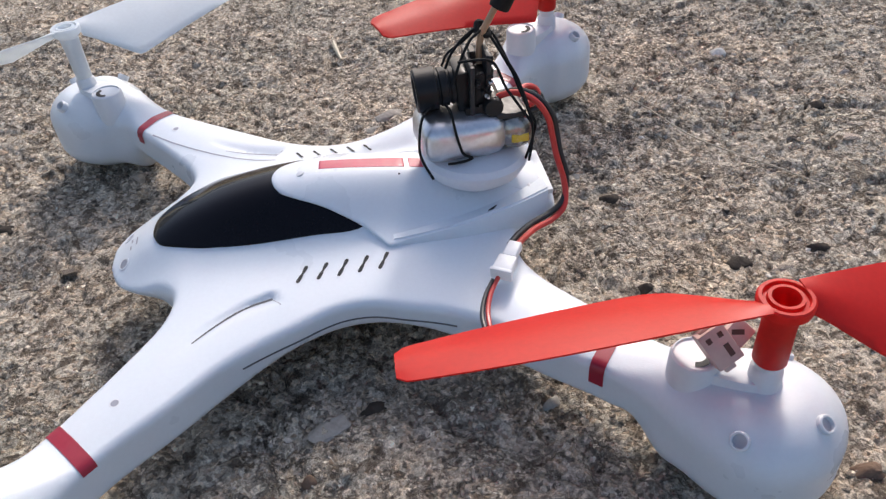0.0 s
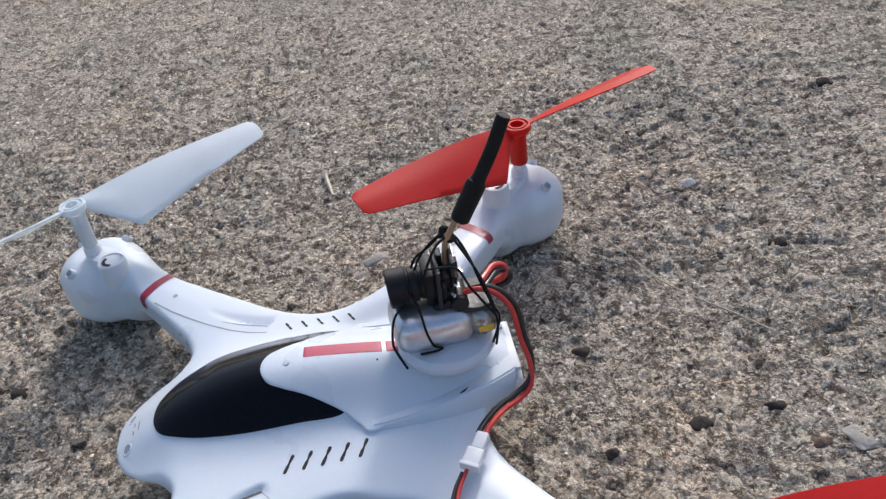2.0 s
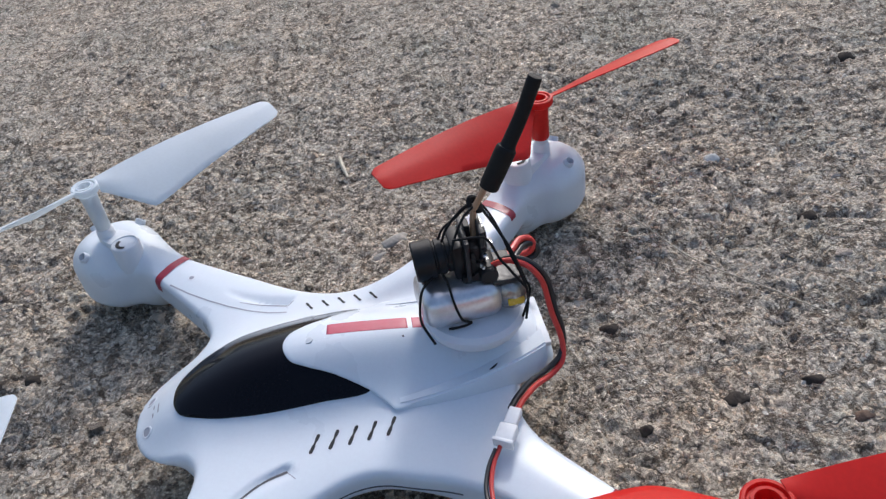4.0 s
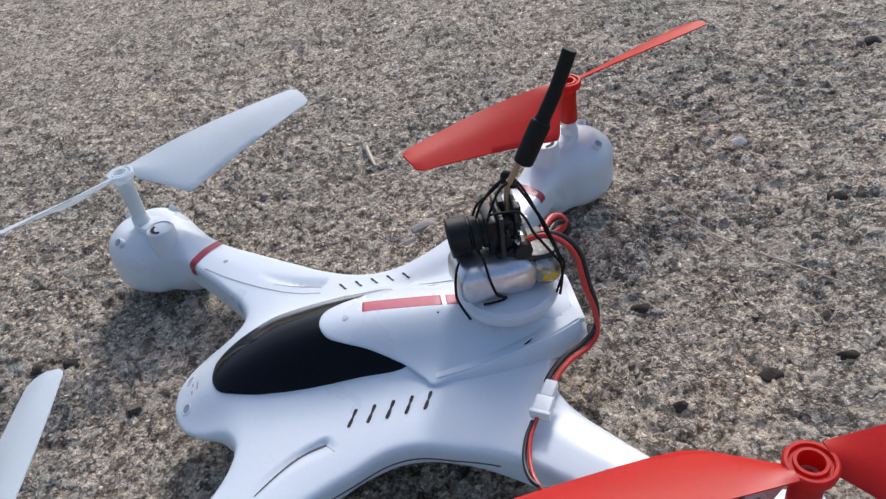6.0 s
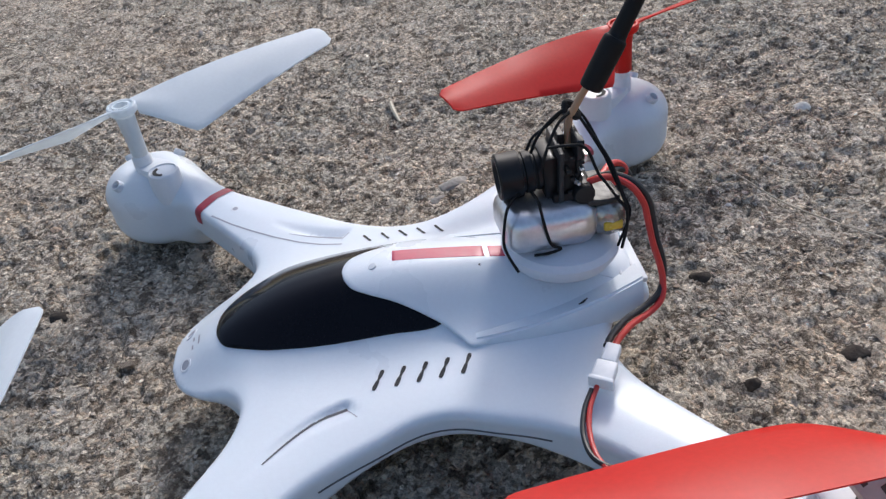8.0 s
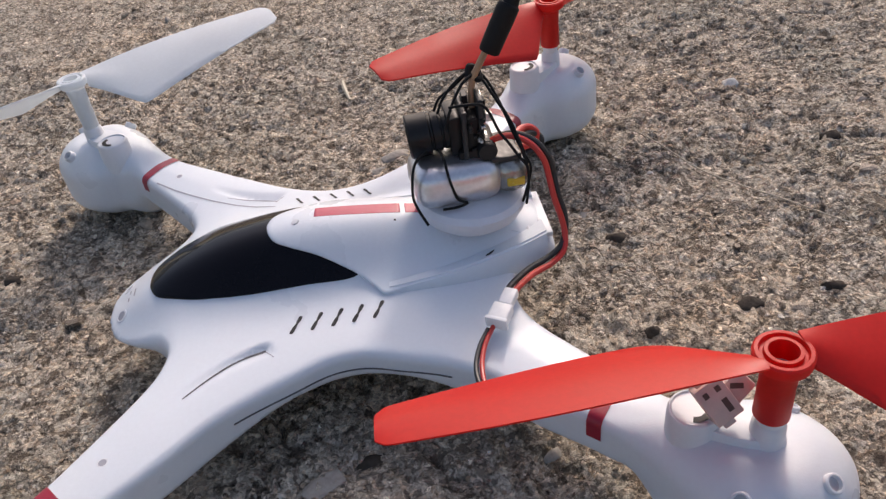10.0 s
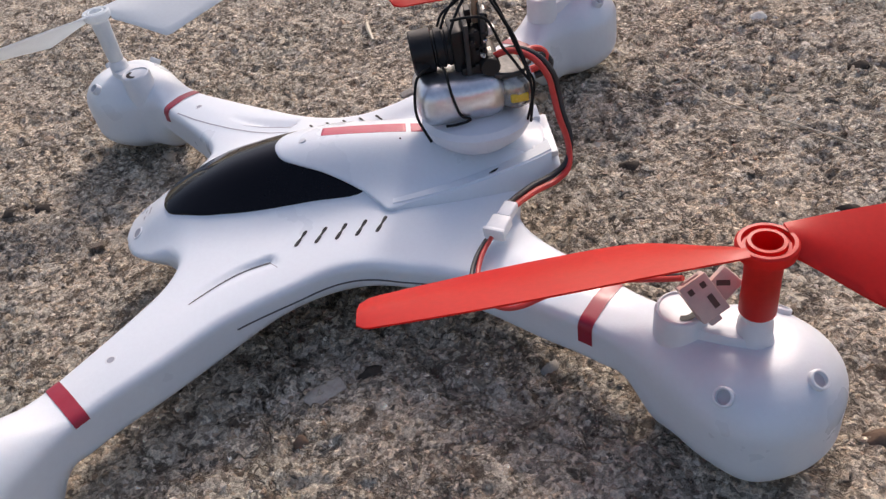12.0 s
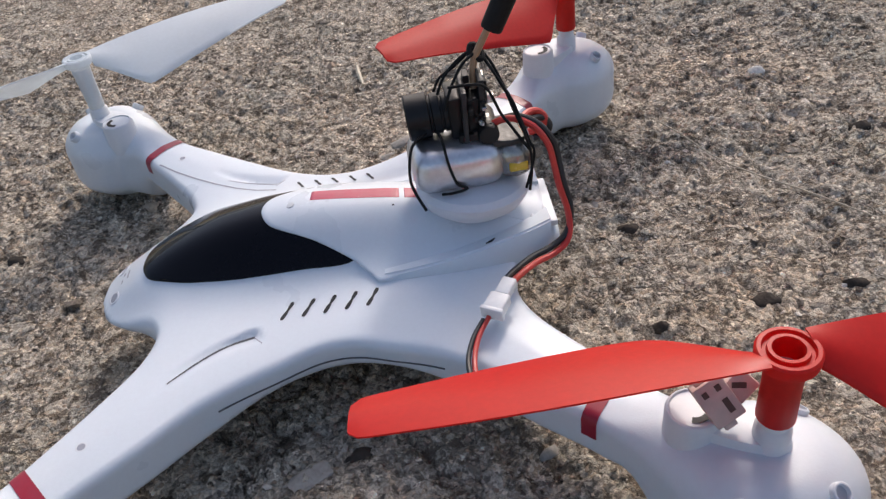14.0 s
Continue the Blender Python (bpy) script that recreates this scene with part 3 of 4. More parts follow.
for side in (-1, 1):
    for k in range(5):
        x = -10.5 + 5.1 * k
        inner = 21.8 + 0.15 * abs(k - 4)
        if side < 0:
            slot((x + 2.6, -inner), (x, -inner - 5.6), 1.0, waist=0.45, label="dark cooling slot")
        else:
            slot((x + 2.2, inner + 5.2), (x + 0.2, inner + 9.4), 0.8, waist=0.3, label="dark cooling slot")
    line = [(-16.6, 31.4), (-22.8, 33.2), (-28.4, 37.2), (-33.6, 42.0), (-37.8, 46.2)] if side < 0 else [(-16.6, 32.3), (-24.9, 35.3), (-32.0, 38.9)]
    # groove and scoop lines: thin strips, their shade painted as dark colour
    slot((-16.7, side * 31.5), (-14.4, side * 34.7), 0.28, name="scoop_end_shade", mat=RECESS_SHADE, lift=0.05)
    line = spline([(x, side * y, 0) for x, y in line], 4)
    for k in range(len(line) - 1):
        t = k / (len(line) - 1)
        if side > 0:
            slot(line[k][:2], line[k + 1][:2], 0.8 * (1 - 0.85 * t), name="groove_shade", mat=RECESS_SHADE, lift=0.06)
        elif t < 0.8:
            slot(line[k][:2], line[k + 1][:2], 1.15 * (1 - t) ** 0.7, name="groove_edge_shade", mat=SEAM_AND_SHADE, lift=0.08)
# far-side groove drawn as grey strips, its shade in the colour
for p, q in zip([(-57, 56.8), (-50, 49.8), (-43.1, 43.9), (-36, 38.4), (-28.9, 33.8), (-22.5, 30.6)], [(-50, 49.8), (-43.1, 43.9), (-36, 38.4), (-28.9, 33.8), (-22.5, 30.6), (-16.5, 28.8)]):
    slot(p, q, 0.55, name="groove_shade", mat=RECESS_SHADE, lift=0.06)


def screw_hole(x, y, r=1.5, lip=0.25, inside=RECESS_SHADE):
    p = drop_on([(x, y)])[0]
    g = gradient(shell, p[None])[0]
    m = along(p / 1000, (p + g) / 1000)
    part("screw_boss", lathe([(r * 1.35e-3, -0.0005), (r * 1.35e-3, lip * 0.8e-3), (r * 1.2e-3, lip * 1e-3), (r * 1e-3, lip * 1e-3), (r * 0.95e-3, 0.00005)], 24, m), WHITE_PART, body)
    # flat disc whose grey stands in for the shade in the hole
    part("screw_hole", lathe([(r * 0.96e-3, 0.00008), (0, 0.00008)], 24, m), inside, body, "recessed screw hole")


for side in (-1, 1):
    screw_hole(-57, side * 5.6, 1.4, 0.15)
    for end in (-1, 1):
        screw_hole(end * 49.5, side * 57.5, 0.9, 0.05)
slot((18.2, -2.9), (18.7, -2.9), 0.5, lift=1.02, name="pin_hole", parent=drone, label="tiny dark pin hole")
hatch_screw = drop_on([(-7, 0.0)])[0]
part("hatch_screw", lathe([(0.0011, 0.0008), (0.0011, 0.00106), (0.0008, 0.00112), (0, 0.00108)], 24, along(hatch_screw / 1000, hatch_screw / 1000 + Vector((-0.0002, 0, 0.001)))), PALE_GREY, drone, "small grey screw head")

STRIPES = {(-1, -1): ((-66, -57), (-52, -73)), (-1, 1): ((-66, 57), (-51, 73)), (1, -1): ((61.8, -57.5), (47.8, -74)), (1, 1): ((64, 57.5), (51, 73))}
for (sx, sy), (a, c) in STRIPES.items():
    link_mesh("arm_stripe", *band(a, c, 3.4, along_dir=(sx * 0.72, sy * 0.69)), STRIPE_RED, drone, "dark red arm stripe")


def blade_mesh(length, flip, droop=0.8, tip_slope=0.30, root_slope=0.62, root_lead=2.6, ease=1.0):
    """One twisted, tapering blade along +x from the hub, with thickness: a straight leading edge and a cranked trailing edge."""
    bm = bmesh.new()
    rows = []
    n, m = 40, 8
    for i in range(n + 1):
        t = i / n
        r = 4.0 + (length - 4.0) * t
        lead = root_lead + 1.4 * math.sin(math.pi * t) + (3.8 - root_lead) * t
        widen = -2.6 - 12.4 * ((r - 4.0) / 12.5) ** 1.1
        taper = -15.0 + 8.4 * (r - 16.5) / (length - 16.5)
        trail = (widen + taper + math.hypot(widen - taper, ease)) / 2
        if t > 0.95:
            q = (t - 0.95) / 0.05
            c = (lead + trail) / 2
            k = 1 - 0.30 * q ** 3
            lead, trail = c + (lead - c) * k, c + (trail - c) * k
        slope = root_slope - (root_slope - tip_slope) * max((r - 16.5) / (length - 16.5), 0)
        top, low = [], []
        for j in range(m + 1):
            s = j / m
            y = lead + (trail - lead) * s
            z = slope * (y - 1.5) + 0.9 * math.sin(math.pi * s) * (1 - 0.4 * t) + 0.6 - droop * t ** 1.4
            th = 0.42 * (1 - 0.5 * abs(2 * s - 1))
            top.append(bm.verts.new((r * 1e-3, y * flip * 1e-3, (z + th) * 1e-3)))
            low.append(bm.verts.new((r * 1e-3, y * flip * 1e-3, (z - th) * 1e-3)))
        rows.append(top + low[::-1])
    for a, b in zip(rows, rows[1:]):
        k = len(a)
        for j in range(k):
            bm.faces.new((a[j], a[(j + 1) % k], b[(j + 1) % k], b[j]))
    bm.faces.new(rows[0])
    bm.faces.new(rows[-1])
    return bm


def motor_and_propeller(sx, sy, turn, red, flip, length):
    hx, hy = sx * 80.4, sy * 84.0
    ux, uy = -sx * 0.80, -sy * 0.60
    floor_z = drop_on([(hx, hy)])[0][2]
    # raised gear cover: a low oval plate with a round motor cap at its inner end
    n = 40
    cover = bmesh.new()
    reach = 14.0 if sx > 0 else 10.0
    cx, cy = hx + ux * reach * 0.5, hy + uy * reach * 0.5
    rings = []
    for z, k in ((-3.0, 1.06), (1.2, 1.0), (1.9, 0.95), (2.0, 0.85)):
        ring = []
        for i in range(n):
            a = 2 * math.pi * i / n
            lx = (10.5 if sx > 0 else 8.5) * math.cos(a) * k
            ly = (4.0 + 0.6 * smooth(0.0, 1.0, 0.5 + 0.5 * math.cos(a))) * math.sin(a) * k
            ring.append(cover.verts.new(((cx + ux * lx - uy * ly) * 1e-3, (cy + uy * lx + ux * ly) * 1e-3, (floor_z + z) * 1e-3)))
        rings.append(ring)
    for r, s in zip(rings, rings[1:]):
        for i in range(n):
            cover.faces.new((r[i], r[(i + 1) % n], s[(i + 1) % n], s[i]))
    cover.faces.new(rings[-1])
    gear = part("gear_cover", cover, WHITE_PART, drone, "matt white gear cover", angle=50)
    mx, my = hx + ux * reach, hy + uy * reach
    low = 1.3 if sx > 0 > sy else 2.2 if sx < 0 else 0.0
    m = Matrix.Translation((mx * 1e-3, (my - 1.4 * low) * 1e-3, (floor_z - low) * 1e-3))
    part("motor_cap", lathe([(0.0053, -0.005), (0.0050, 0.0042), (0.0047, 0.0049), (0.0043, 0.0051), (0.0041, 0.0047), (0, 0.0047)], 36, m), WHITE_PART, gear)
    # curved slot in the cap
    slot_bm = bmesh.new()
    inner, outer = [], []
    for i in range(13):
        a = math.atan2(sy, sx) + radians(-70 + 140 * i / 12) + math.pi * (0.0 if sy < 0 else -0.42 if sx > 0 else 0.4)
        inner.append(slot_bm.verts.new((2.0e-3 * math.cos(a), 2.0e-3 * math.sin(a), 0.00485)))
        outer.append(slot_bm.verts.new((3.3e-3 * math.cos(a), 3.3e-3 * math.sin(a), 0.00485)))
    for i in range(12):
        slot_bm.faces.new((inner[i], outer[i], outer[i + 1], inner[i + 1]))
    slot_bm.transform(m)
    part("cap_slot", slot_bm, DARK_SLOT, gear, "dark curved slot")
    for dx, dy in ((-8.7, 10.2), (7.2, 10.6), (8.0, -6.8)):
        screw_hole(hx + sx * dx, hy + sy * dy, 1.4, 1.0 if sy < 0 else 1.7, SHADED_HOLE)
    part("shaft", lathe([(0.0033, (floor_z - 1) * 1e-3), (0.0031, (floor_z + 4.2) * 1e-3), (0.0025, (floor_z + 5.0) * 1e-3), (0.0024, 0.047)], 24, Matrix.Translation((hx * 1e-3, hy * 1e-3, 0))), WHITE_PART, drone)
    prop = new("propeller")
    prop.empty_display_size = 0.01
    prop.parent = drone
    prop.location = (hx * 1e-3, hy * 1e-3, 0.0520 if sx < 0 and sy < 0 else 0.0498 if sy < 0 else 0.0504 if red else 0.0500)
    prop.rotation_euler = (0, 0, radians(turn))
    tagged(prop, "bright red two-bladed propeller" if red else "white two-bladed propeller")
    mat = BLADE_RED if red else BLADE_WHITE
    k = 0.88 if red else 0.80
    sleeve = [(2.2, -14.0), (3.3, -14.6), (3.6, -14.2), (3.5, -6.0), (3.7, -2.0)] if red else [(2.2, -16.0), (3.0, -16.4), (3.2, -16.0), (3.5, -6.0), (3.8, -2.0)]
    rim = [(5.6, -0.8), (5.8, 0.0), (5.8, 1.2), (5.4, 1.6), (4.7, 1.6), (4.4, 0.8), (3.8, 0.8), (3.6, 1.6), (2.9, 1.6), (2.7, -4.0), (0, -4.0)]
    part("hub", lathe([(r * k * 1e-3 * (1.0 if z > -1 else 1.02), z * 1e-3) for r, z in sleeve + rim], 36), mat, prop)
    for k in (0, 1):
        b = blade_mesh(length, flip, 2.6 if red and sy < 0 else 0.8, 0.24 if red and sy > 0 else 0.26, *((0.46, 3.6, 5.0) if red and sy < 0 else ()))
        b.transform(pose(0, 0, 0, 0, 0, 180 * k))
        part("blade", b, mat, prop, angle=60)


motor_and_propeller(-1, 1, 32.0, False, 1, 75.0)
motor_and_propeller(1, -1, -1, True, 1, 69.5)
motor_and_propeller(1, 1, 25, True, -1, 68.0)
motor_and_propeller(-1, -1, 89, False, -1, 69.5)

# rear door: a flat plate with two ribs at the tail, and a raised keel down each side of the cover
part("tail_door", merge(block((0.0095, 0.0200, 0.0016), pose(0.0540, 0.0012, 0.0256, 0, 3, 0), 0.0004), block((0.0010, 0.0190, 0.0012), pose(0.0526, 0.0012, 0.0266), 0.0003), block((0.0012, 0.0200, 0.0014), pose(0.0562, 0.0012, 0.0264), 0.0003)), WHITE_PART, drone, "white battery door at the tail")
for side in (-1, 1):
    rows = [[], [], []]
    for k in range(13):
        t = k / 12
        x, y = 14.6 + 42.0 * t, 1.2 + side * (20.6 - 8.4 * t ** 2.2)
        inner = y - side * (2.0 + 4.5 * t)
        seat = drop_on([(14.6, (1.2 + side * 20.6) * 0.94), (min(x, 52.0), max(-10.5 - 9.0 * (1 - t), min(10.5 + 9.0 * (1 - t), inner)))])[:, 2]
        crest = Vector((x, y, seat[0] + 0.9 + (27.6 - seat[0]) * t))
        rows[0].append(Vector((x, inner, seat[1] + 1.0)) / 1000)
        rows[1].append(crest / 1000)
        rows[2].append(Vector((x - 0.6 * t, y + side * (0.6 + 2.8 * t), crest.z - 1.2 - 5.4 * t ** 1.2)) / 1000)
    keel = bmesh.new()
    grid = [[keel.verts.new(p) for p in r] for r in rows]
    for r, q in zip(grid, grid[1:]):
        for k in range(12):
            keel.faces.new((r[k], r[k + 1], q[k + 1], q[k]))
    for r, deep in ((grid[0], 0.004), (grid[-1], 0.0012)):
        low = [keel.verts.new(v.co - Vector((0, 0, deep))) for v in r]
        for k in range(12):
            keel.faces.new((r[k], r[k + 1], low[k + 1], low[k]))
    keel.faces.new([g[-1] for g in grid])
    bmesh.ops.recalc_face_normals(keel, faces=keel.faces)
    bmesh.ops.bevel(keel, geom=[e for e in keel.edges if e.verts[0] in grid[1] and e.verts[1] in grid[1]], offset=0.0005, segments=3, affect='EDGES')
    part("side_keel", keel, WHITE, drone, "raised white edge of the cover", angle=40)
part("keel_mark", tube([(0.0398, -0.0152, 0.0272), (0.0411, -0.0146, 0.0273), (0.0422, -0.0138, 0.0274)], [0.00012, 0.0003, 0.00012], 6), DARK_SLOT, drone, "tiny dark printed mark")
for x, a, c in ((-55.2, -2.2, -0.6), (-55.2, 0.8, 2.4), (-53.4, -1.6, 1.8)):
    slot((x, a), (x - 0.2, c), 0.5, name="lamp_slit", mat=RECESS_SHADE, lift=0.05)

# shell joint along the flanks
for side in (-1, 1):
    xs = np.linspace(-24, 26, 40)
    ys = np.interp(xs, [p[0] for p in HALF[23:33]], [p[1] for p in HALF[23:33]])
    start = np.c_[xs, side * (ys + 18), np.full(40, 13.5 if side > 0 else 18.2)]
    q = onto_shell(start, np.tile([0, -side, 0.0], (40, 1)), 0.05) / 1000
    part("shell_joint", tube(q[::3], 0.00022, 6, 3), SEAM_AND_SHADE, body, "dark joint line between shell halves")

# ---- mount, battery and camera on the back ----
pad = thing("mounting_pad", "round white foam pad on the quadcopter's back", "pad")
part("pad", lathe([(0, -0.0040), (0.0100, -0.0040), (0.0130, -0.0015), (0.0143, 0.0010), (0.0143, 0.0022), (0.0132, 0.0036), (0.0100, 0.0044), (0, 0.0046)], 48, pose(0.0390, 0.0, 0.0338, 0, 3, 0)), FOAM, pad)


def pouch(length, width, height, rounding):
    bm = block((length, width, height), None, rounding * height, 4)
    bmesh.ops.subdivide_edges(bm, edges=[e for e in bm.edges if abs((e.verts[0].co - e.verts[1].co).x) > length * 0.3], cuts=10, use_grid_fill=True)
    for v in bm.verts:
        k = noise.noise(Vector(v.co) * 260) + 0.6 * noise.noise(Vector(v.co) * 620)
        v.co += Vector((0.15, 0.25, 0.35)) * k * 0.0008
    return bm


battery = thing("battery", "small silver pouch battery strapped on the pad", "battery")
BATT = pose(0.0385, -0.0003, 0.0438, 0, 2, 5)
b = pouch(0.0225, 0.0176, 0.0112, 0.38)
b.transform(BATT @ pose(-0.0030, 0, 0))
part("cell", b, SILVER, battery, "crinkled silver foil cell", angle=50)
b = pouch(0.0104, 0.0172, 0.0110, 0.46)
b.transform(BATT @ pose(0.0108, 0.0, 0.0))
part("shrink_wrap", b, CLEAR, battery, "clear wrap over the circuit end", angle=50)
b = pouch(0.0078, 0.0130, 0.0016, 0.3)
b.transform(BATT @ pose(0.0092, 0.0, 0.0050))
part("protection_board", b, BOARD, battery, "dark protection board at the cell's end", angle=50)
part("tape", block((0.0046, 0.0012, 0.0023), BATT @ pose(0.0110, -0.0082, -0.0006, -4, 0, 0), 0.0005, 3), YELLOW, battery, "yellow tape")

cam_unit = thing("fpv_camera", "tiny black camera with bare circuit boards and stub antenna", "camera")
LENS = pose(0.0362, 0.0025, 0.0550, 0, -92, 2)
part("lens_barrel", lathe([(r * 0.91, z) for r, z in [(0, 0.0), (0.0052, 0.0), (0.0052, 0.0020), (0.0049, 0.0022), (0.0049, 0.0026), (0.0054, 0.0028), (0.0054, 0.0046), (0.0050, 0.0048), (0.0050, 0.0053), (0.0060, 0.0056), (0.0061, 0.0106), (0.0057, 0.0110), (0.0048, 0.0110), (0.0040, 0.0098), (0.0040, 0.0092)]], 40, LENS), BLACK_PLASTIC, cam_unit, "black ribbed lens barrel")
part("lens_glass", lathe([(0.0037, 0.0092), (0.0028, 0.0098), (0, 0.0101)], 32, LENS), BLACK_GLOSS, cam_unit, "dark lens glass")
part("lens_mount", block((0.0036, 0.0105, 0.0105), pose(0.0370, 0.0025, 0.0550, 0, -2, 2), 0.0006), BLACK_PLASTIC, cam_unit)
part("sensor_board", block((0.0012, 0.0135, 0.0135), pose(0.0390, 0.0020, 0.0556, 0, 2, 0), 0.0002), BOARD, cam_unit)
part("transmitter_board", block((0.0012, 0.0125, 0.0150), pose(0.0432, 0.0020, 0.0572, 0, 2, 0), 0.0002), BOARD, cam_unit)
rnd = random.Random(4)
for k in range(16):
    bx = 0.0404 if k % 2 else 0.0443
    size = (rnd.uniform(0.0008, 0.0018), rnd.uniform(0.001, 0.0042), rnd.uniform(0.001, 0.0036))
    part("chip", block(size, pose(bx, rnd.uniform(-0.0050, 0.006), 0.0555 + rnd.uniform(-0.005, 0.007)), 0.00015, 1), METAL if k % 4 == 0 else BLACK_PLASTIC, cam_unit)
part("board_core", block((0.0030, 0.0110, 0.0100), pose(0.0411, 0.0020, 0.0548, 0, 2, 0), 0.0004), BLACK_PLASTIC, cam_unit, "black parts packed between the boards")
for k in range(14):
    cz, cy = 0.0502 + 0.0013 * (k % 9), -0.0043 + 0.0006 * rnd.uniform(-1, 1)
    part("component", block((rnd.uniform(0.0007, 0.0016), 0.0012, rnd.uniform(0.0006, 0.0012)), pose(0.0400 + 0.0036 * rnd.random(), cy, cz, 0, rnd.uniform(-12, 12), 0), 0.00015, 1), METAL if k % 3 == 0 else BLACK_PLASTIC, cam_unit)
part("socket", block((0.0018, 0.0026, 0.0022), pose(0.0452, -0.0022, 0.0594, 0, 4, 6), 0.0003), METAL, cam_unit, "small metal wire socket")
part("foot_clamp", lathe([(0, -0.006), (0.0022, -0.006), (0.0025, -0.0055), (0.0025, 0.0055), (0.0022, 0.006), (0, 0.006)], 20, pose(0.0440, 0.000, 0.0512, 90, 0, 0)), BLACK_PLASTIC, cam_unit)
part("spacer", block((0.0070, 0.0100, 0.0030), pose(0.0405, 0.0005, 0.0500), 0.0006), BLACK_PLASTIC, cam_unit)
part("coax", tube([(0.0420, 0.002, 0.0600), (0.0428, 0.003, 0.0660), (0.0450, 0.003, 0.0705), (0.0490, 0.003, 0.0770)], 0.00085, 10), COPPER, cam_unit, "tan coaxial lead")
part("antenna", tube([(0.0476, 0.002, 0.0740), (0.0478, 0.002, 0.0744), (0.0520, 0.0022, 0.0822), (0.0529, 0.0022, 0.0838), (0.0537, 0.0023, 0.0852), (0.0575, 0.0025, 0.0925), (0.0609, 0.0027, 0.1005), (0.06105, 0.0027, 0.1009)],
                     [0.0022, 0.0026, 0.0027, 0.0026, 0.0019, 0.0018, 0.0018, 0.0016], 18, 6), SHRINK, cam_unit, "thick black sleeved antenna")
part("antenna_bore", lathe([(0.0013, 0.00006), (0, 0.00006)], 18, along((0.06107, 0.0027, 0.10095), (0.0617, 0.0027, 0.1025))), DARK_SLOT, cam_unit)

band_thing = thing("rubber_band", "thin black rubber cord tying the camera and battery down", "rubber band")
CORDS = [
    [(0.0435, 0.005, 0.0685), (0.0408, 0.0042, 0.0677), (0.0378, 0.003, 0.0660), (0.0350, 0.002, 0.0632), (0.0334, 0.0015, 0.0600)],
    [(0.0432, 0.003, 0.0682), (0.0402, 0.0015, 0.0668), (0.0375, -0.001, 0.0640), (0.0356, -0.003, 0.0610), (0.0345, -0.0035, 0.0580)],
    [(0.0294, -0.0035, 0.0530), (0.0271, -0.006, 0.0530), (0.0256, -0.008, 0.0520), (0.0246, -0.0092, 0.0487), (0.0242, -0.009, 0.0438), (0.0250, -0.009, 0.0400), (0.0268, -0.0112, 0.0365)],
    [(0.0322, -0.0035, 0.0530), (0.0329, -0.0075, 0.0526), (0.0334, -0.0096, 0.0489), (0.0341, -0.0100, 0.0451), (0.0351, -0.0098, 0.0418), (0.0373, -0.0094, 0.0402)],
    [(0.0310, -0.0093, 0.0392), (0.0335, -0.0094, 0.0392), (0.0360, -0.0095, 0.0396), (0.0375, -0.0094, 0.0401)],
    [(0.0442, 0.005, 0.0679), (0.0458, 0.003, 0.0655), (0.0483, 0.0, 0.0615), (0.0502, -0.003, 0.0582), (0.0513, -0.005, 0.0550), (0.0522, -0.007, 0.0507), (0.0531, -0.008, 0.0470), (0.0532, -0.008, 0.0421), (0.0525, -0.007, 0.0353)],
    [(0.0449, 0.005, 0.0669), (0.0471, 0.003, 0.0630), (0.0495, 0.0, 0.0585), (0.0510, -0.003, 0.0557), (0.0521, -0.005, 0.0525), (0.0531, -0.006, 0.0488)],
    [(0.0359, -0.004, 0.0640), (0.0400, -0.005, 0.0645), (0.0434, -0.005, 0.0639), (0.0452, -0.005, 0.0617), (0.0472, -0.005, 0.0562), (0.0489, -0.006, 0.0536), (0.0511, -0.007, 0.0500), (0.0531, -0.008, 0.0470)],
]
for c in [CORDS[k] for k in (0, 5)]:
    part("cord", tube([Vector(p) + Vector((0.0009 * math.sin(i * 1.3), 0.0007, 0.0006 * math.cos(i * 1.7))) for i, p in enumerate(c)], 0.00034, 8), RUBBER, band_thing)
for c in CORDS:
    part("cord", tube(c, 0.00036, 8), RUBBER, band_thing)
part("knot", tube([(0.0420, 0.0040, 0.0672), (0.0428, 0.0058, 0.0690), (0.0445, 0.0054, 0.0682), (0.0448, 0.0032, 0.0666), (0.0430, 0.0030, 0.0672)], 0.0008, 8), RUBBER, band_thing)

# ---- cables ----
def cable(name, label, line, offsets, r=0.00085):
    """Two wires side by side; offsets, spread evenly along the line, carry the black one round the red one."""
    ob = thing(name, label, "cable")
    o = np.array(offsets)
    s = np.linspace(0, len(o) - 1, len(line))
    black = [Vector(p) + Vector([float(np.interp(k, range(len(o)), o[:, i])) for i in range(3)]) for p, k in zip(line, s)]
    part("red_wire", tube(line, r, 10), WIRE_RED, ob, "red insulated wire")
    part("black_wire", tube(black, r, 10), WIRE_BLACK, ob, "black insulated wire")
    return ob


LEAD = [(0.0438, -0.003, 0.0516), (0.0455, -0.003, 0.0528), (0.0492, -0.0035, 0.0537), (0.0527, -0.004, 0.0525), (0.0556, -0.005, 0.0502), (0.0578, -0.006, 0.0462), (0.0586, -0.007, 0.0418), (0.0593, -0.009, 0.0367), (0.0606, -0.011, 0.0313), (0.0608, -0.013, 0.0274),
        (0.0596, -0.0155, 0.0246), (0.0560, -0.0178, 0.0232), (0.0508, -0.0212, 0.0238), (0.0462, -0.0262, 0.0250), (0.0437, -0.0305, 0.0265)]
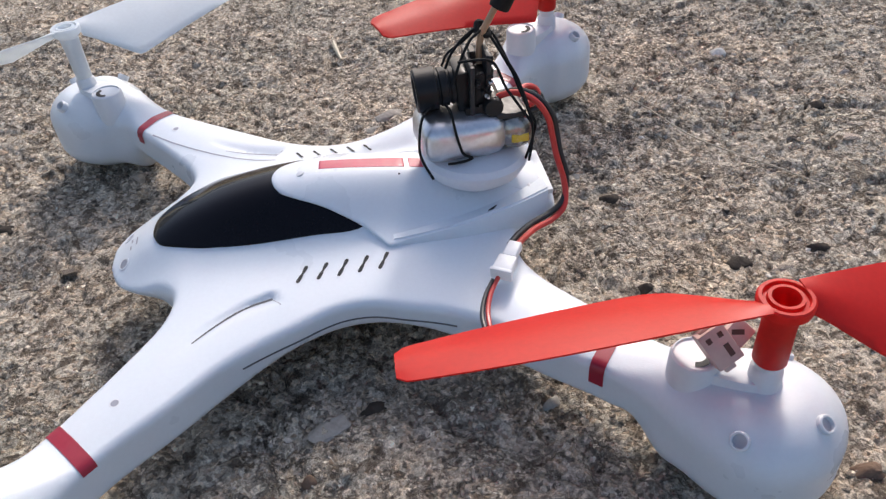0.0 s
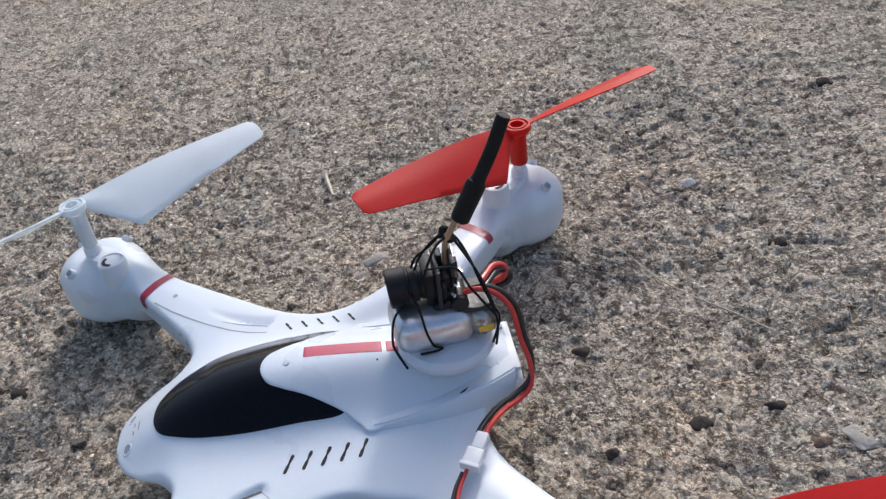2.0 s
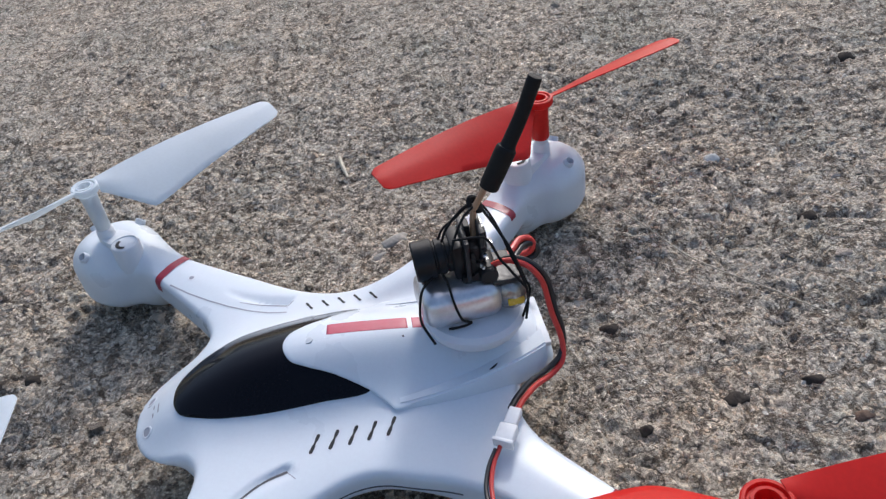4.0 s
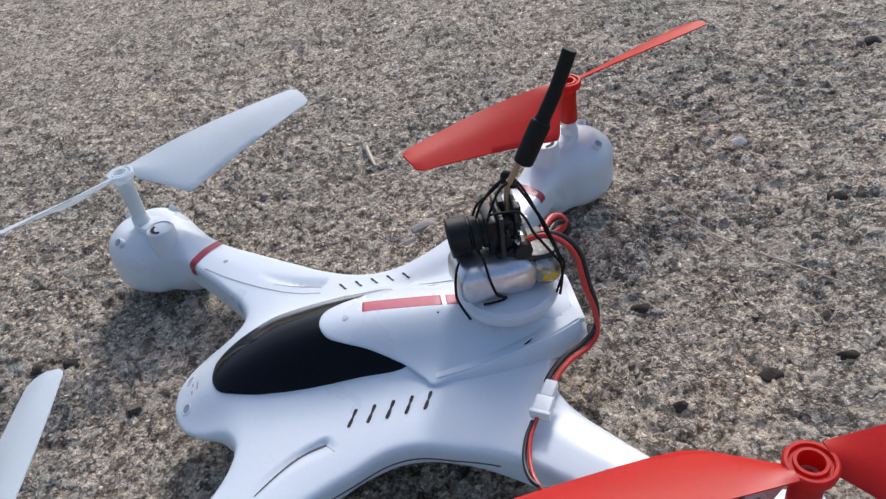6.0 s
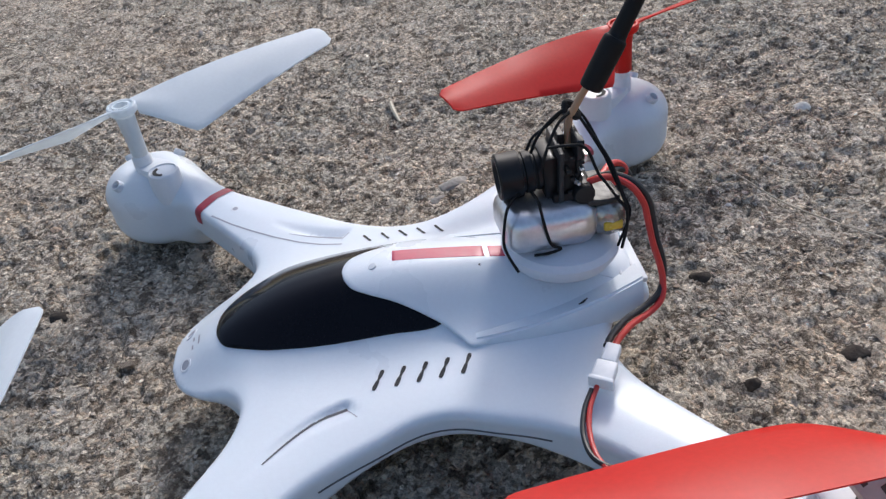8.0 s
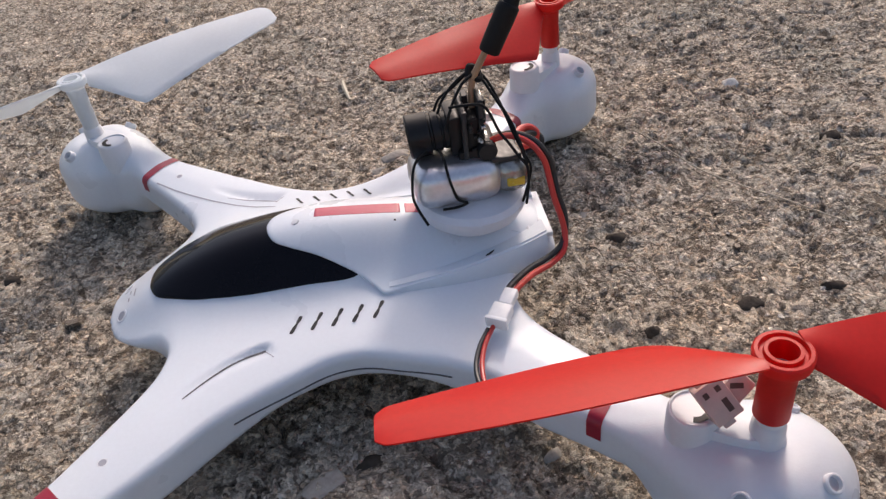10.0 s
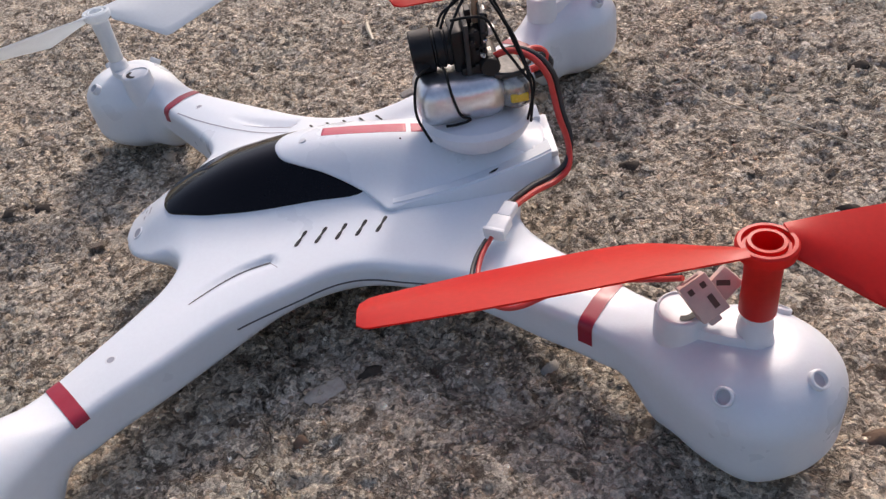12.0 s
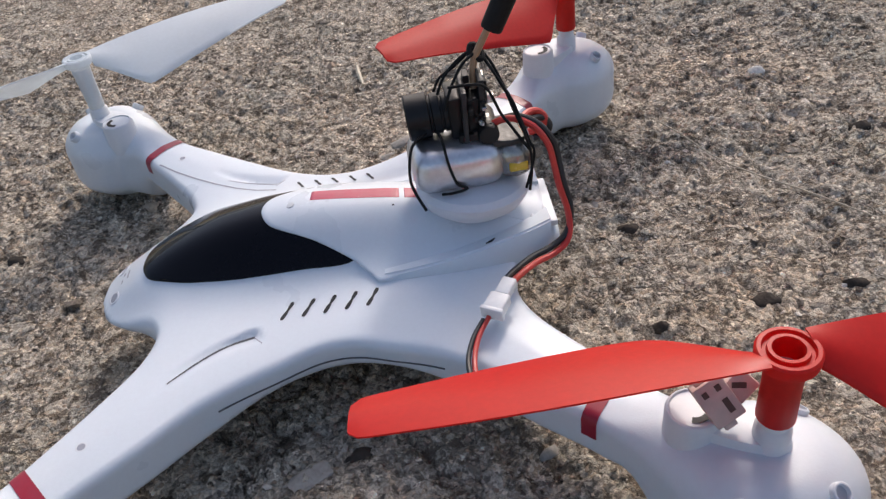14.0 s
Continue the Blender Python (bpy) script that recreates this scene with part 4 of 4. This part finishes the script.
cable("camera_lead", "twin red and black wire from the camera to a white plug", LEAD, [(0.0010, 0.0009, 0.0), (0.0012, 0.0009, 0.0), (0.0015, 0.0009, 0.0), (0.0008, 0.0012, 0.0012), (-0.0009, 0.0012, 0.0010), (-0.0014, 0.0010, 0.0002)], 0.00080)
LEAD2 = [(0.0372, -0.0400, 0.0262), (0.0345, -0.0445, 0.0255), (0.0328, -0.0500, 0.0250), (0.0325, -0.0560, 0.0250), (0.0340, -0.0600, 0.0251), (0.0372, -0.0630, 0.0254), (0.0410, -0.0640, 0.0263), (0.0455, -0.0640, 0.0279), (0.0521, -0.0652, 0.0302), (0.0589, -0.0678, 0.0328), (0.0658, -0.0728, 0.0360), (0.0695, -0.0762, 0.0385)]
cable("board_lead", "twin red and black wire lying over the rear arm", LEAD2, [(-0.0013, -0.0006, 0.0), (-0.0014, -0.0004, 0.0), (-0.0004, 0.0016, 0.0), (0.0, 0.0030, 0.0), (0.0, 0.0024, 0.0), (0.0, 0.0010, -0.0004)], 0.00058)
LOOP = [(0.0500, 0.0080, 0.0440), (0.0535, 0.0130, 0.0435), (0.0570, 0.0180, 0.0428), (0.0600, 0.0195, 0.0415), (0.0612, 0.0190, 0.0395), (0.0600, 0.0185, 0.0375), (0.0565, 0.0180, 0.0368)]
cable("spare_lead", "short loop of red and black wire behind the battery", LOOP, [(0.0010, -0.0004, -0.0018)] * 2, 0.0010)

plug = thing("plug", "small white two-pin plug on the wires", "plug")
PL = along((0.0378, -0.0404, 0.0272), (0.0436, -0.0312, 0.0284))
part("housing", block((0.0047, 0.0030, 0.0054), PL @ pose(0, 0, 0.0028), 0.0005, 3), NYLON, plug)
part("collar", block((0.0054, 0.0033, 0.0011), PL @ pose(0, 0, 0.0004), 0.0003), NYLON, plug)
part("socket", block((0.0034, 0.0025, 0.0052), PL @ pose(0, 0, 0.0080), 0.0005, 3), NYLON, plug)
part("latch", block((0.0020, 0.0010, 0.0030), PL @ pose(0, -0.0020, 0.0033), 0.0002), NYLON, plug)

plug2 = thing("loose_plug", "cream-white open connector leaning on the motor cap", "plug")
AXIS = Vector((0.45, -0.55, -0.68)).normalized()
FACE = Vector((-0.15, -0.70, 0.68))
FACE = (FACE - AXIS * FACE.dot(AXIS)).normalized()
P2 = Matrix.Translation((0.0720, -0.0797, 0.0364)) @ Matrix((AXIS, FACE.cross(AXIS), FACE)).transposed().to_4x4()
part("housing", merge(block((0.0078, 0.0056, 0.0012), P2 @ pose(0, 0, 0.0014), 0.0003), block((0.0078, 0.0056, 0.0012), P2 @ pose(0, 0, -0.0016), 0.0003), block((0.0078, 0.0011, 0.0030), P2 @ pose(0, 0.0022, 0), 0.0003), block((0.0078, 0.0011, 0.0030), P2 @ pose(0, -0.0022, 0), 0.0003), block((0.0022, 0.0052, 0.0030), P2 @ pose(0.0026, 0, 0), 0.0003)), NYLON_RED_BOUNCE, plug2)
for dx, dy in ((-0.0022, -0.0013), (-0.0022, 0.0012)):
    part("contact_window", block((0.0011, 0.0010, 0.0003), P2 @ pose(dx, dy, 0.0020), 0), BROWN_SLOT, plug2, "dark opening")
part("contact_window", block((0.0026, 0.0011, 0.0003), P2 @ pose(0.0012, 0.0010, 0.0020), 0), BROWN_SLOT, plug2, "dark opening")
part("key", block((0.0046, 0.0050, 0.0026), P2 @ pose(0.0002, 0.0045, -0.0004, 0, 0, 12), 0.0005), NYLON_RED_BOUNCE, plug2)
part("key_slot", block((0.0024, 0.0010, 0.0003), P2 @ pose(-0.0002, 0.0044, 0.0009, 0, 0, 55), 0), BROWN_SLOT, plug2, "dark opening")
part("latch_lug", block((0.0013, 0.0024, 0.0016), P2 @ pose(0.0044, -0.0006, 0.0004), 0.0003), NYLON_RED_BOUNCE, plug2)


# ---- on the ground ----
def stone(name, label, x, y, sx, sy, sz, turn, mat, seed, z=0.0):
    rng = random.Random(seed)
    bm = bmesh.new()
    bmesh.ops.create_icosphere(bm, subdivisions=3, radius=1.0)
    off = Vector((rng.uniform(0, 50), rng.uniform(0, 50), 3))
    for v in bm.verts:
        c = v.co.copy()
        q = max(abs(c.x), abs(c.y)) * 0.55 + c.length * 0.45
        c = c / q
        v.co = c * (0.86 + 0.24 * noise.noise(c * 1.4 + off) + 0.10 * noise.noise(c * 4 + off))
    bm.transform(pose(x, y, z, rng.uniform(-6, 6), rng.uniform(-6, 6), turn) @ Matrix.Diagonal((sx, sy, sz, 1)))
    ob = part(name, bm, mat, None, "", angle=70)
    return tagged(ob, label, "stone", "loose stones")


DARK_STONE = material("dark_stone", (0.055, 0.046, 0.038), 0.9, spec=0.1, var=0.3, scale=300, bump=0.6, bump_scale=900)
PALE_STONE = material("pale_stone", (0.33, 0.31, 0.275), 0.9, spec=0.1, var=0.25, scale=250, bump=0.6, bump_scale=900)
BROWN_STONE = material("brown_stone", (0.16, 0.11, 0.08), 0.9, spec=0.1, var=0.3, scale=300, bump=0.6, bump_scale=900)
WHITE_STONE = material("white_stone", (0.62, 0.60, 0.55), 0.9, spec=0.1, var=0.2, scale=300, bump=0.5, bump_scale=900)

STONES = [
    ("dark angular stone chip set in the concrete", 3.7, -51.1, 4.2, 3.4, 1.5, 4, DARK_STONE), ("pale flat stone set in the concrete", -7.6, -55.5, 5.6, 3.0, 0.40, 22, PALE_STONE),
    ("pale grey pebble on the concrete", 46, -57, 3.5, 2.5, 1.3, 10, PALE_STONE), ("white quartz pebble on the concrete", 155.7, 100.4, 4.0, 2.6, 1.5, 10, WHITE_STONE),
    ("white quartz pebble on the concrete", 105.5, 48.4, 2.0, 1.8, 1.5, 0, WHITE_STONE), ("translucent white flake lying on the concrete", 79, 33.8, 5.5, 4.0, 1.2, 40, PALE_STONE),
    ("dark pebble sunk in the concrete", 110, -20, 4.2, 3.4, 1.5, 15, DARK_STONE), ("dark pebble sunk in the concrete", 84, 17, 4.0, 2.8, 1.5, 0, DARK_STONE),
    ("dark brown pebble on the concrete", 111.6, -97.8, 4.0, 2.2, 1.8, -50, BROWN_STONE), ("large dark pebble on the concrete", 139.8, -68.7, 6.5, 4.5, 3.0, 5, DARK_STONE),
    ("pale rounded pebble on the concrete", 122.8, -103.5, 3.6, 2.8, 1.8, 10, PALE_STONE), ("reddish brown pebble on the concrete", 106.6, -89.8, 4.2, 2.4, 1.6, 0, BROWN_STONE),
    ("dark pebble sunk in the concrete", 133, -20, 4.6, 2.4, 1.5, 0, DARK_STONE), ("large pale stone in the concrete", 150, -36, 3.6, 5.2, 0.6, 20, PALE_STONE),
    ("dark pebble sunk in the concrete", 252, 165, 6.0, 4.5, 2.0, 0, DARK_STONE), ("dark pebble sunk in the concrete", 171.6, 52.8, 4.5, 3.4, 1.6, 0, DARK_STONE),
    ("pale flaky stone beside the body", 20.3, 86.9, 6.5, 3.6, 1.1, 20, PALE_STONE), ("dark pebble sunk in the concrete", 81, -25, 2.6, 2.0, 1.4, 0, DARK_STONE),
    ("small pale flaky stone beside the body", 13, 80, 4.6, 2.4, 0.9, 35, PALE_STONE),
    ("orange-brown pebble on the concrete", -12.6, -68.3, 2.2, 1.8, 1.6, 40, BROWN_STONE),
    ("dark pebble sunk in the concrete", -111.8, 49.1, 3.6, 2.6, 0.8, 0, DARK_STONE), ("dark pebble sunk in the concrete", -123.5, 49.5, 3.4, 2.6, 0.8, 0, DARK_STONE),
    ("pale rounded pebble on the concrete", 119.3, -91.3, 2.4, 2.2, 1.6, 0, PALE_STONE), ("brown flat stone sunk in the concrete", 139, -35, 4.2, 2.3, 1.4, 0, BROWN_STONE),
]
for k, (label, x, y, sx, sy, sz, turn, mat) in enumerate(STONES):
    stone("pebble", label, x / 1000, y / 1000, sx / 1000, sy / 1000, sz / 1000, turn, mat, k, z=float(ground_height(np.array([x / 1000]), np.array([y / 1000]))[0]) - 0.00062 * sz - (0.00025 if sz < 0.5 else 0))

straw = tagged(part("straw", tube([(0.108, 0.075, 0.002), (0.114, 0.0623, 0.0016), (0.1206, 0.0447, 0.0012), (0.1287, 0.0321, 0.0012), (0.1382, 0.0206, 0.0012), (0.1469, 0.0092, 0.0010), (0.151, 0.0040, 0.0008)], 0.00026, 6), STRAW), "thin dry straw lying on the concrete", "straw")
tagged(part("twig", tube([(0.0020, 0.163, 0.0006), (0.0030, 0.152, 0.0008), (0.0050, 0.140, 0.0006)], [0.0005, 0.0011, 0.0006], 6), STRAW), "short pale dry twig on the concrete", "twig")


# ---- loose grit ----
def grit(count, seed, lo, hi, size, name, label):
    rng = np.random.RandomState(seed)
    bm = bmesh.new()
    bmesh.ops.create_icosphere(bm, subdivisions=1, radius=1.0)
    bm.verts.ensure_lookup_table()
    base = np.array([v.co[:] for v in bm.verts])
    tri = np.array([[v.index for v in f.verts] for f in bm.faces])
    bm.free()
    xy = rng.uniform(lo, hi, (count, 2))
    r = size[0] + (size[1] - size[0]) * rng.rand(count) ** 2.5
    z = ground_height(xy[:, 0], xy[:, 1])
    a = rng.uniform(0, math.tau, count)
    p = base[None] * (1 + 0.5 * rng.uniform(-1, 1, (count, len(base), 1)))
    p = p * np.stack([rng.uniform(0.8, 1.5, count), rng.uniform(0.7, 1.1, count), rng.uniform(0.5, 0.8, count)], -1)[:, None]
    x2 = p[..., 0] * np.cos(a)[:, None] - p[..., 1] * np.sin(a)[:, None]
    y2 = p[..., 0] * np.sin(a)[:, None] + p[..., 1] * np.cos(a)[:, None]
    v = np.stack([xy[:, :1] + x2 * r[:, None], xy[:, 1:] + y2 * r[:, None], z[:, None] + p[..., 2] * r[:, None] * 0.9 + 0.1 * r[:, None]], -1).reshape(-1, 3)
    f = (tri[None] + (np.arange(count) * len(base))[:, None, None]).reshape(-1, 3)
    ob = link_mesh(name, v, f, PEBBLE, smooth=False)
    tagged(ob, label, "grit", kind="stuff")


grit(16000, 11, (-0.17, -0.13), (0.24, 0.20), (0.0002, 0.0009), "sand_grains", "loose sand grains over the concrete")
grit(300, 12, (-0.30, -0.13), (0.42, 0.55), (0.0010, 0.0028), "gravel", "small mixed gravel bedded in the concrete")
